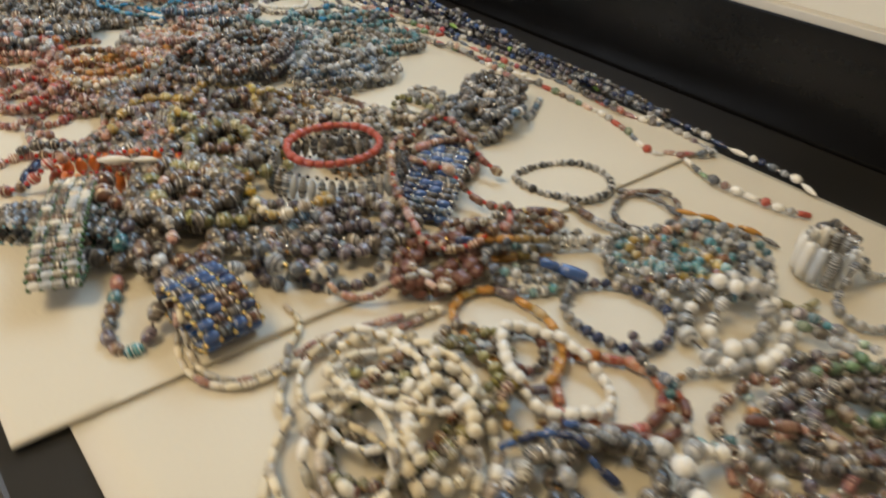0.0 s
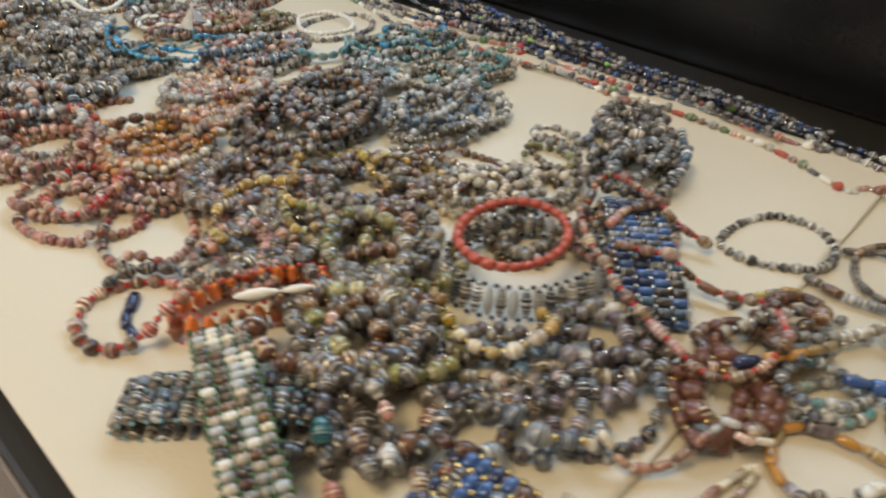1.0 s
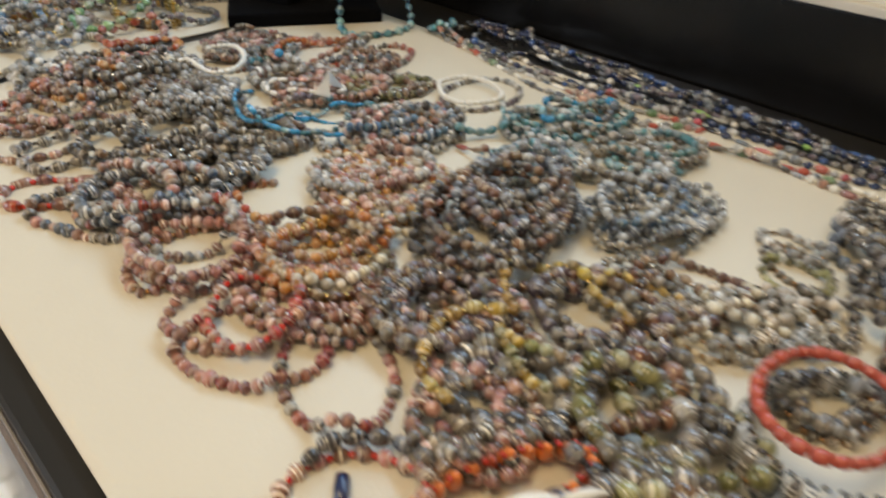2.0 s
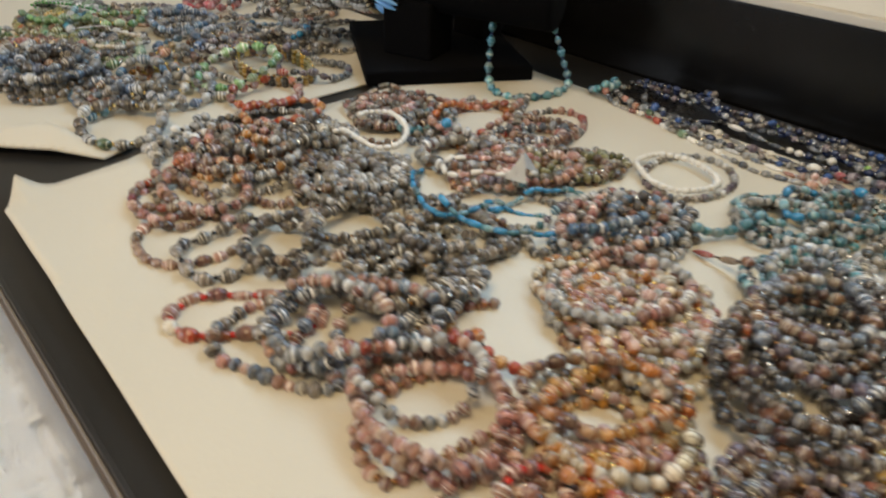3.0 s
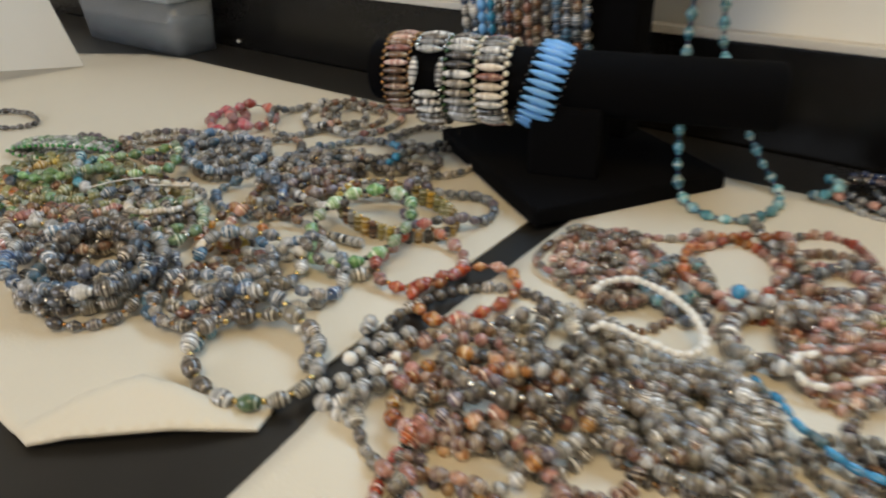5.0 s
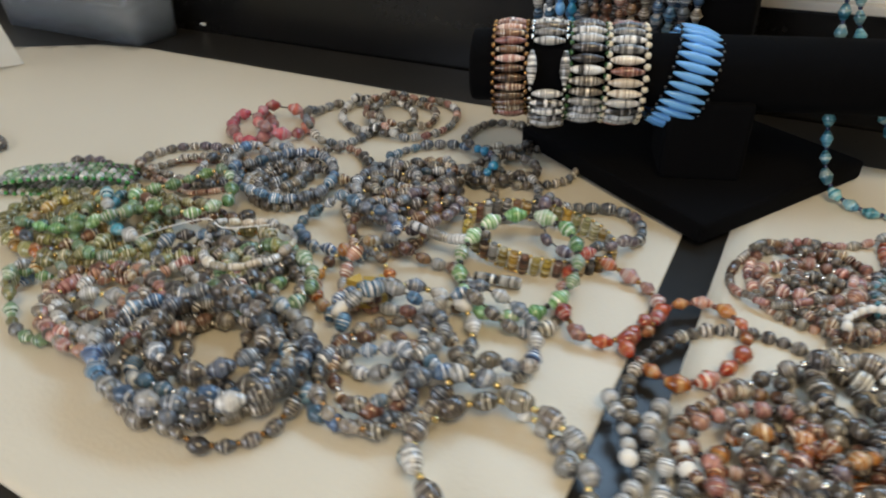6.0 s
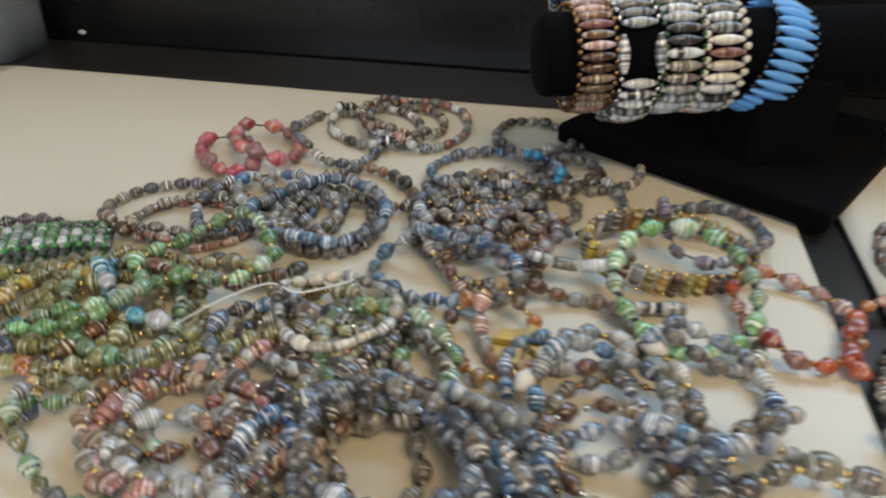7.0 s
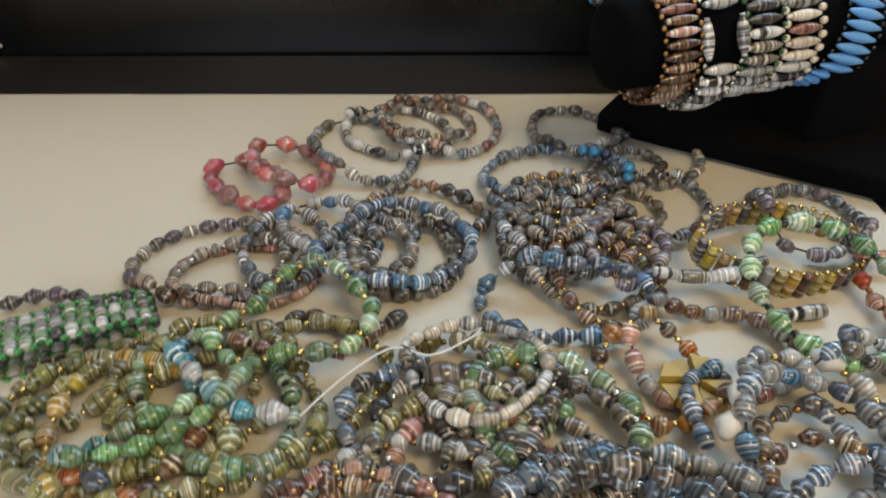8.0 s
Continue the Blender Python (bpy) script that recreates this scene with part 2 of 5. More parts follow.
def box_bm(x0, y0, z0, x1, y1, z1, bevel=0.0, seg=2):
    bm = bmesh.new()
    bmesh.ops.create_cube(bm, size=1.0, matrix=Matrix.Translation(((x0 + x1) / 2, (y0 + y1) / 2, (z0 + z1) / 2)) @ Matrix.Diagonal((x1 - x0, y1 - y0, z1 - z0, 1)))
    if bevel:
        bmesh.ops.bevel(bm, geom=bm.edges[:], offset=bevel, segments=seg, affect="EDGES", profile=0.5)
    return bm


def structure(name, bm, material, label, category):
    return tagged(part(name, bm, material), label, category, kind="structure")


# ---- room and table ----
WALL_X = 0.652
structure("floor", box_bm(-1.8, -1.6, -0.80, 0.9, 3.4, -0.75), FLOOR_TILE, "beige carpeted floor below the display table", "floor")
# ceiling and end walls are unseen, added to close the room
structure("ceiling", box_bm(-1.8, -1.6, 1.75, 0.9, 3.4, 1.85), ROOM_PAINT, "plain pale painted ceiling of the room", "ceiling")
structure("wall_south", box_bm(-1.8, -1.75, -0.75, 0.9, -1.6, 1.75), ROOM_PAINT, "plain pale painted room wall", "wall")
structure("wall_north", box_bm(-1.8, 3.4, -0.75, 0.9, 3.55, 1.75), ROOM_PAINT, "plain pale painted room wall", "wall")


def window_wall(name, x0, x1, y0, y1, z0, z1, material, label):
    """A wall with a window opening (y0 to y1, z0 to z1) through it."""
    bm = bmesh.new()
    for a0, a1, c0, c1 in ((-1.6, y0, -0.75, 1.75), (y1, 3.4, -0.75, 1.75), (y0, y1, -0.75, z0), (y0, y1, z1, 1.75)):
        bmesh.ops.create_cube(bm, size=1.0, matrix=Matrix.Translation(((x0 + x1) / 2, (a0 + a1) / 2, (c0 + c1) / 2)) @ Matrix.Diagonal((x1 - x0, a1 - a0, c1 - c0, 1)))
    structure(name, bm, material, label, "wall")


# both window openings are out of view, placed for the bluish daylight
window_wall("wall_west", -1.95, -1.8, 1.1, 2.7, 0.2, 1.4, ROOM_PAINT, "pale painted room wall with a window opening")
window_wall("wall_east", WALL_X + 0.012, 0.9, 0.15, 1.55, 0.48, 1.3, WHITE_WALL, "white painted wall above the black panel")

table = tagged(new("display_table"), "long black laminate display table against the wall", "table")
part("tabletop", box_bm(-0.008, -0.75, -0.035, WALL_X - 0.003, 2.6, 0.0, 0.003), TABLE_BLACK, table)
for lx in (0.04, 0.58):
    for ly in (-0.65, 0.95, 2.5):
        part("leg", box_bm(lx - 0.02, ly - 0.02, -0.75, lx + 0.02, ly + 0.02, -0.036, 0.003), TABLE_BLACK, table)
structure("wall_panel", box_bm(WALL_X, -1.55, -0.70, WALL_X + 0.011, 3.35, 0.100, 0.002), PANEL_BLACK, "glossy black panel along the wall behind the table", "wall panel")
structure("trim", box_bm(WALL_X - 0.004, -1.55, 0.1005, WALL_X + 0.011, 3.35, 0.109, 0.0015), TRIM_PAINT, "off-white trim strip on top of the black panel", "trim")


def paper_sheet(name, outline, z, lift, label, fine=None):
    """A sheet of card with thickness; lift(x, y) raises it where it bulges or curls."""
    bm = bmesh.new()
    x0, x1 = min(p[0] for p in outline), max(p[0] for p in outline)
    y0, y1 = min(p[1] for p in outline), max(p[1] for p in outline)
    f = bm.faces.new([bm.verts.new((x, y, 0)) for x, y in outline])
    for axis, lo, hi in ((0, x0, x1), (1, y0, y1)):
        near = fine[axis] if fine else lo
        k = lo + (0.006 if lo < near else 0.02)
        while k < hi - 0.002:
            co, no = ((k, 0, 0), (1, 0, 0)) if axis == 0 else ((0, k, 0), (0, 1, 0))
            bmesh.ops.bisect_plane(bm, geom=bm.verts[:] + bm.edges[:] + bm.faces[:], plane_co=co, plane_no=no)
            k += 0.006 if k < near else 0.02
    for v in bm.verts:
        v.co.z = z + lift(v.co.x, v.co.y)
    ex = bmesh.ops.extrude_face_region(bm, geom=bm.faces[:])
    for v in ex["geom"]:
        if isinstance(v, bmesh.types.BMVert):
            v.co.z += 0.0016
    bmesh.ops.recalc_face_normals(bm, faces=bm.faces[:])
    ob = part(name, bm, PAPER)
    for poly in ob.data.polygons:
        poly.use_smooth = abs(poly.normal.z) > 0.5
    return tagged(ob, label, "paper")


def bump_at(x, y, cx, cy, rx, ry, h, turn=0.0):
    c, s = math.cos(turn), math.sin(turn)
    u, v = ((x - cx) * c + (y - cy) * s) / rx, (-(x - cx) * s + (y - cy) * c) / ry
    return h * math.exp(-(u * u + v * v))


def front_curl(x, y):
    """The sheet's front edge has come away from the table towards its far end."""
    along = max(0.0, min(1.0, (y - 0.76) / 0.2)) * (1 - 0.6 * max(0.0, min(1.0, (y - 1.0) / 0.05)))
    return along * max(0.0, 1 - (x - 0.012) / 0.07) ** 2 * (0.008 + 0.002 * math.sin(y * 62))


def lift_mid(x, y):
    w = 0.0007 * noise.noise((x * 9, y * 9, 0.3))
    corner = max(0.0, 1 - math.hypot(x - 0.030, y - 1.080) / 0.026)
    return max(0.0, 0.0006 + w) + bump_at(x, y, 0.085, 1.0, 0.009, 0.10, 0.0048, -0.5) + 0.014 * corner ** 1.2 + front_curl(x, y)


def lift_far(x, y):
    w = 0.0007 * noise.noise((x * 8, y * 8, 2.3))
    # a corner bent up along a sharp crease
    s = 0.724 * (x - 0.023) + 0.690 * (y - 1.184)
    u = 0.690 * (x - 0.023) - 0.724 * (y - 1.184)
    side = max(0.0, 1 - abs(u - 0.047) / 0.066)
    crease = 0.004 + 0.032 * side
    up = 0.006 + 0.008 * s / crease if s < crease else 0.014 * max(0.0, 1 - (s - crease) / 0.011)
    return max(0.0, 0.0006 + w) + up * min(1.0, side * 1.6)


paper_near = paper_sheet("paper_sheet", [(0.026, -0.55), (0.556, -0.55), (0.553, 0.262), (0.026, 0.268)], 0.0006, lambda x, y: 0.0, "cream paper sheet lying flat on the black table")
paper_mid = paper_sheet("paper_sheet", [(0.002, 0.262), (0.558, 0.236), (0.551, 0.95), (0.549, 1.045), (0.43, 1.083), (0.13, 1.084), (0.046, 1.073), (0.034, 1.080), (0.016, 1.046)], 0.0028, lift_mid, "cream paper sheet with a curled corner on the table", fine=(0.09, 0.262))
paper_far = paper_sheet("paper_sheet", [(0.101, 1.101), (0.130, 1.111), (0.548, 1.113), (0.546, 1.85), (0.53, 1.93), (0.42, 2.12), (0.03, 2.12), (0.023, 1.184)], 0.0006, lift_far, "cream paper sheet with a creased folded corner", fine=(0.14, 1.25))

# ---- beads and strands ----
PROFILES = {
    "barrel": (0.0120, [(-0.5, 0.0016), (-0.44, 0.0030), (-0.15, 0.0046), (0.15, 0.0046), (0.44, 0.0030), (0.5, 0.0016)]),
    "bicone": (0.0125, [(-0.5, 0.0015), (-0.42, 0.0025), (0.0, 0.0050), (0.42, 0.0025), (0.5, 0.0015)]),
    "round": (0.0090, [(-0.5, 0.0012), (-0.36, 0.0033), (-0.12, 0.0045), (0.12, 0.0045), (0.36, 0.0033), (0.5, 0.0012)]),
    "disc": (0.0070, [(-0.5, 0.0016), (-0.36, 0.0034), (-0.08, 0.0044), (0.12, 0.0044), (0.36, 0.0033), (0.5, 0.0016)]),
    "tube": (0.0135, [(-0.5, 0.0020), (-0.46, 0.0030), (-0.1, 0.0034), (0.1, 0.0034), (0.46, 0.0030), (0.5, 0.0020)]),
    "spindle": (0.0240, [(-0.5, 0.0009), (-0.42, 0.0016), (-0.15, 0.0033), (0.15, 0.0033), (0.42, 0.0016), (0.5, 0.0009)]),
    "cuffbead": (0.0165, [(-0.5, 0.0011), (-0.43, 0.0014), (-0.30, 0.0023), (-0.10, 0.0030), (0.10, 0.0030), (0.30, 0.0023), (0.43, 0.0014), (0.5, 0.0011)]),
    "nugget": (0.0100, [(-0.5, 0.0015), (-0.40, 0.0036), (-0.05, 0.0040), (0.30, 0.0044), (0.5, 0.0016)]),
    "longtube": (0.0340, [(-0.5, 0.0030), (-0.47, 0.0044), (-0.2, 0.0052), (0.2, 0.0052), (0.47, 0.0044), (0.5, 0.0030)]),
    "keg": (0.0080, [(-0.5, 0.0020), (-0.42, 0.0030), (-0.1, 0.0034), (0.1, 0.0034), (0.42, 0.0030), (0.5, 0.0020)]),
    "seed": (0.0030, [(-0.5, 0.0008), (-0.25, 0.0016), (0.25, 0.0016), (0.5, 0.0008)]),
    "pearl": (0.0056, [(-0.5, 0.0008), (-0.30, 0.0024), (0.0, 0.0029), (0.30, 0.0024), (0.5, 0.0008)]),
}
SEGMENTS = {"seed": 6, "pearl": 8}
mesh_store = {}


def bead_rings(kind):
    length, prof = PROFILES[kind]
    return [(u * length, r) for u, r in prof]


def bead_mesh(kind, colour):
    """One bead, its hole along x; shared by all beads of that shape and paper."""
    key = (kind, colour)
    if key in mesh_store:
        return mesh_store[key]
    n = SEGMENTS.get(kind, 10)
    verts, faces = [], []
    rings = bead_rings(kind)
    for x, r in rings:
        for k in range(n):
            a = 2 * math.pi * k / n
            q = r * (1 + (0.14 * math.sin(3 * a + x * 900) if kind == "nugget" else 0.0))
            verts.append((x, q * math.cos(a), q * math.sin(a)))
    for i in range(len(rings) - 1):
        for k in range(n):
            faces.append((i * n + k, i * n + (k + 1) % n, (i + 1) * n + (k + 1) % n, (i + 1) * n + k))
    faces.append(tuple(range(n))[::-1])
    faces.append(tuple((len(rings) - 1) * n + k for k in range(n)))
    me = bpy.data.meshes.new(kind + "_bead")
    me.from_pydata(verts, [], faces)
    me.shade_smooth()
    me.materials.append(BEAD[colour])
    uv = me.uv_layers.new(name="band")
    for lp in me.loops:
        uv.data[lp.index].uv = (me.vertices[lp.vertex_index].co.x, 0.0)
    mesh_store[key] = me
    return me


# heights of what already lies on the table, on a fine grid
GX, GY, CELL = -0.10, -0.60, 0.0025
pile = np.full((360, 1120), 0.0036)


def pile_at(x, y, r):
    i0, i1 = int((x - r - GX) / CELL), int((x + r - GX) / CELL) + 1
    j0, j1 = int((y - r - GY) / CELL), int((y + r - GY) / CELL) + 1
    s = pile[max(0, i0):max(1, i1), max(0, j0):max(1, j1)]
    return float(s.max()) if s.size else 0.0


def pile_add(x, y, r, z, grow):
    i0, i1 = int((x - r - GX) / CELL), int((x + r - GX) / CELL) + 1
    j0, j1 = int((y - r - GY) / CELL), int((y + r - GY) / CELL) + 1
    if i0 < 0 or j0 < 0 or i1 >= pile.shape[0] or j1 >= pile.shape[1]:
        return
    s = pile[i0:i1, j0:j1]
    np.maximum(s, z + r * grow, out=s)


def spline(points, closed, n=16):
    """Catmull-Rom curve through a few control points."""
    p = [Vector(q) for q in points]
    out = []
    m = len(p)
    for i in range(m if closed else m - 1):
        a, b, c, d = (p[(i + k) % m] if closed else p[min(max(i + k, 0), m - 1)] for k in (-1, 0, 1, 2))
        for k in range(n):
            t = k / n
            out.append(0.5 * (2 * b + (c - a) * t + (2 * a - 5 * b + 4 * c - d) * t * t + (3 * b - a - 3 * c + d) * t ** 3))
    if not closed:
        out.append(p[-1])
    return out


def walk_along(curve, closed, steps):
    """Points and directions along the curve at the given distances apart, until its end."""
    pts = curve + ([curve[0]] if closed else [])
    acc = [0.0]
    for a, b in zip(pts, pts[1:]):
        acc.append(acc[-1] + (b - a).length)
    total, s, j, out = acc[-1], 0.0, 0, []
    for step in steps:
        s += step / 2
        if s + step / 2 > total + 0.002:
            break
        while j < len(acc) - 2 and acc[j + 1] < s:
            j += 1
        f = (s - acc[j]) / max(1e-9, acc[j + 1] - acc[j])
        out.append((pts[j].lerp(pts[j + 1], f), (pts[j + 1] - pts[j]).normalized()))
        s += step / 2
    return out


def tube_bm(bm, pts, r, closed, n=5):
    """A thin round cord through points."""
    rings = []
    m = len(pts)
    for i, p in enumerate(pts):
        a = pts[(i - 1) % m] if closed or i else p
        b = pts[(i + 1) % m] if closed or i < m - 1 else p
        d = (b - a).normalized()
        side = d.cross(Vector((0.1, 0.05, 1))).normalized()
        up = side.cross(d)
        rings.append([bm.verts.new(p + side * (r * math.cos(2 * math.pi * k / n)) + up * (r * math.sin(2 * math.pi * k / n))) for k in range(n)])
    for i in range(m if closed else m - 1):
        a, b = rings[i], rings[(i + 1) % m]
        for k in range(n):
            bm.faces.new((a[k], a[(k + 1) % n], b[(k + 1) % n], b[k]))


def add_rings(verts, faces, kind, m, scale=1.0):
    """One more bead into a joined mesh of spacers."""
    n, base = 6, len(verts)
    rings = bead_rings(kind)
    for x, r in rings:
        for k in range(n):
            a = 2 * math.pi * k / n
            verts.append(m @ Vector((x * scale, r * scale * math.cos(a), r * scale * math.sin(a))))
    for i in range(len(rings) - 1):
        for k in range(n):
            faces.append((base + i * n + k, base + i * n + (k + 1) % n, base + (i + 1) * n + (k + 1) % n, base + (i + 1) * n + k))


def frame_along(p, d, spin):
    """Bead pose: x along the string."""
    y = Vector((0, 0, 1)).cross(d)
    y = y.normalized() if y.length > 1e-4 else Vector((0, 1, 0))
    z = d.cross(y)
    m = Matrix((d, y, z)).transposed().to_4x4()
    return Matrix.Translation(p) @ m @ Matrix.Rotation(spin, 4, "X")


WORDS = {
    "grey": "grey and white striped paper beads", "dark": "dark grey striped paper beads", "brown": "brown striped paper beads", "rose": "dusty rose striped paper beads",
    "redpaper": "red and brown paper beads", "orange": "orange and brown paper beads", "gold": "golden yellow paper beads", "olive": "olive green paper beads",
    "lime": "lime green paper beads", "green": "green and white paper beads", "blue": "blue and white striped paper beads", "denim": "slate blue striped paper beads",
    "teal": "teal paper beads", "purple": "purple grey paper beads", "cream": "cream paper beads", "pale": "pale grey paper beads", "bw": "black and white beads", "whitepaper": "white striped paper beads",
    "pink": "pink paper beads", "coral": "coral red tube beads", "red": "red glass beads", "orangebead": "orange beads", "maroon": "maroon stone beads",
    "white": "white shell beads", "turq": "turquoise paper beads", "azure": "bright blue tube beads", "navy": "navy glass beads", "amber": "amber beads",
    "ivory": "ivory beads", "frost": "frosted silver beads", "yellow": "yellow beads", "black": "black glass beads", "skyblue": "sky blue beads", "silver": "silver beads", "goldbead": "gold beads", "greenglass": "green glass beads",
    "bottle": "bottle green seed beads",
    "rust": "rust red paper beads", "royal": "royal blue glass beads", "bronze": "bronze seed beads", "limeglass": "lime green spindle beads",
}
rng = random.Random(7)


def strand(points, closed, colours, bead="barrel", size=1.0, spacer="", lies="on cream paper", flat=True, group="", rough=0.0, cap=0.022, into=None):
    """A string of beads through control points (x, y[, z]); flat ones sink onto whatever lies below them."""
    colours = colours.split()
    kinds = bead.split()
    size *= 0.94
    curve = spline([(q[0], q[1], q[2] if len(q) > 2 else 0.0) for q in points], closed)
    length = sum((b - a).length for a, b in zip(curve, curve[1:])) + ((curve[0] - curve[-1]).length if closed else 0)
    gap = 0.0026 * size if spacer else 0.0004
    plan, used = [], 0.0
    while used < length + 0.05 and len(plan) < 260:
        k = rng.choice(kinds)
        plan.append((k, rng.choice(colours), size * min(1.25, max(0.75, rng.gauss(1.0, 0.09)))))
        used += PROFILES[k][0] * plan[-1][2] + gap
    spots = walk_along(curve, closed, [PROFILES[k][0] * s + gap for k, c, s in plan])
    if len(spots) < 2:
        return None
    radii = [max(r for x, r in PROFILES[plan[i][0]][1]) * plan[i][2] for i in range(len(spots))]
    n = len(spots)
    if flat:
        zs = [min(cap, pile_at(p.x, p.y, r * 0.55)) + r for (p, d), r in zip(spots, radii)]
        for turn in range(3):
            zs = [max(zs[i], 0.5 * (zs[i - 1] if closed or i else zs[i]) + 0.5 * (zs[(i + 1) % n] if closed or i < n - 1 else zs[i]) - 0.0012) for i in range(n)]
        places = [Vector((p.x + rng.gauss(0, rough), p.y + rng.gauss(0, rough), z)) for (p, d), z in zip(spots, zs)]
        for p, r in zip(places, radii):
            pile_add(p.x, p.y, r * 0.9, p.z, 0.62)
    else:
        places = [p.copy() for p, d in spots]
    if into is not None:
        for i in range(n):
            a, b = places[i - 1], places[(i + 1) % n]
            k, colour, sc = plan[i]
            m = frame_along(places[i], (b - a).normalized(), rng.uniform(0, 6.28)) @ Matrix.Diagonal((sc, sc * rng.uniform(0.93, 1.06), sc, 1))
            into.setdefault(colour, []).append((k, m, rng.random()))
            if spacer:
                into.setdefault(spacer, []).append(("seed", frame_along((places[i] + b) / 2, (b - places[i]).normalized(), 0.0), rng.random()))
        return None
    long_one = length > 0.30
    kind_name = "bead_necklace" if long_one else "bead_bracelet"
    thing = new(kind_name)
    thing.location = (sum((p.x for p in places)) / n, sum((p.y for p in places)) / n, min(p.z - r for p, r in zip(places, radii)))
    back = thing.location.copy()
    words = WORDS[colours[0]]
    tagged(thing, ("necklace of " if long_one else "bracelet of ") + words + " " + lies, "necklace" if long_one else "bracelet", group)
    verts, faces = [], []
    for i in range(n):
        a = places[i - 1] if closed or i else places[i]
        b = places[(i + 1) % n] if closed or i < n - 1 else places[i]
        d = (b - a).normalized() if (b - a).length > 1e-5 else spots[i][1]
        k, colour, s = plan[i]
        m = Matrix.Translation(-back) @ frame_along(places[i], d, rng.uniform(0, 6.28)) @ Matrix.Diagonal((s, s * rng.uniform(0.93, 1.06), s, 1))
        ob = new("bead", bead_mesh(k, colour))
        ob.parent = thing
        ob.matrix_basis = m
        if spacer and (closed or i < n - 1):
            q = places[(i + 1) % n]
            mid = (places[i] + q) / 2
            dd = (q - places[i]).normalized()
            add_rings(verts, faces, "seed", Matrix.Translation(-back) @ frame_along(mid, dd, 0.0), size * (1.25 if spacer == "red" else 1.08))
    if verts:
        me = bpy.data.meshes.new("spacing")
        me.from_pydata([tuple(v) for v in verts], [], faces)
        me.shade_smooth()
        me.materials.append(BEAD[spacer])
        so = new("spacing", me)
        so.parent = thing
        tagged(so, WORDS[spacer], kind="stuff")
    bm = bmesh.new()
    tube_bm(bm, [p - back for p in places], 0.0007, closed, 4)
    part("cord", bm, CORD, thing)
    return thing


def bead_pile(beads, label):
    """Beads of the strands that lie buried under others, as one pile."""
    verts, faces, uvs, slots = [], [], [], []
    me = bpy.data.meshes.new("bead_pile")
    for colour, ones in beads.items():
        me.materials.append(BEAD[colour])
        for k, m, r in ones:
            one = bead_mesh(k, colour)
            base = len(verts)
            verts.extend(tuple(m @ v.co) for v in one.vertices)
            for poly in one.polygons:
                faces.append(tuple(base + i for i in poly.vertices))
                uvs.extend((one.vertices[i].co.x, r) for i in poly.vertices)
                slots.append(len(me.materials) - 1)
    me.from_pydata(verts, [], faces)
    me.uv_layers.new(name="band").data.foreach_set("uv", [w for q in uvs for w in q])
    me.polygons.foreach_set("material_index", slots)
    me.shade_smooth()
    tagged(new("bead_pile", me), label, "bead pile", kind="stuff")


def loop(cx, cy, a, b, turn, colours, bead="barrel", size=1.0, spacer="", wob=0.06, **more):
    """A closed strand laid as an uneven ring; a, b half-axes in metres, turn in degrees."""
    c, s = math.cos(radians(turn)), math.sin(radians(turn))
    pts = []
    n = 10
    ph = rng.uniform(0, 6.28)
    for k in range(n):
        t = 2 * math.pi * k / n
        w = 1 + wob * math.sin(2 * t + ph) * rng.uniform(0.4, 1.2) + rng.gauss(0, wob * 0.45)
        u, v = a * w * math.cos(t), b * w * math.sin(t)
        pts.append((cx + u * c - v * s, cy + u * s + v * c))
    return strand(pts, True, colours, bead, size, spacer, **more)


def heap(cx, cy, a, b, turn, count, ring, colours, bead="barrel", size=1.0, spacer="", cap=0.02):
    """Elastic bracelets and strands laid over one another within an oval patch."""
    c, s = math.cos(radians(turn)), math.sin(radians(turn))
    palette = colours.split()
    a, b, cap = a * 1.03, b * 1.03, cap * 0.85
    count = max(2, round(count * 0.78))
    below, buried = int(count * 0.76), {}
    for k in range(count):
        rr = min(ring * rng.uniform(0.82, 1.22), 0.95 * a)
        t, q = rng.uniform(0, 6.28), math.sqrt(rng.random())
        mu, mv = q * math.cos(t) * max(0.15 * a, a - rr * 0.92), q * math.sin(t) * max(0.2 * b, b - rr * 0.8)
        n = 8
        stretch, lean = rng.uniform(0.55, 0.95), rng.gauss(0, 0.7)
        bend, side = rng.gauss(0, 0.10), rng.uniform(0, 6.28)
        pts = []
        for j in range(n):
            th = 2 * math.pi * j / n
            w = rr * rng.uniform(0.93, 1.07) * (1 + bend * math.cos(2 * th + side) + 0.6 * bend * math.cos(3 * th - side))
            x0, y0 = w * math.cos(th), w * stretch * math.sin(th)
            u, v = mu + x0 * math.cos(lean) - y0 * math.sin(lean), mv + x0 * math.sin(lean) + y0 * math.cos(lean)
            out = math.hypot(u / a, v / b)
            if out > 1.04:
                u, v = u * 1.04 / out, v * 1.04 / out
            pts.append((cx + u * c - v * s, cy + u * s + v * c))
        main = palette[k % len(palette)]
        cols = main if rng.random() < 0.4 else main + " " + main + " " + main + " " + rng.choice(palette)
        kinds = bead + " " + bead + " " + rng.choice(("disc", "round", "barrel"))
        between = spacer if spacer and rng.random() < 0.7 else rng.choice(("", "black", "bronze", "silver"))
        strand(pts, True, cols, kinds, size * rng.uniform(0.90, 1.16), between, lies="heaped on paper", cap=cap, rough=0.0004, into=buried if k < below else None)
    if buried:
        bead_pile(buried, "pile of strands of " + WORDS[palette[0]])


# ---- cuffs, stand and other things ----


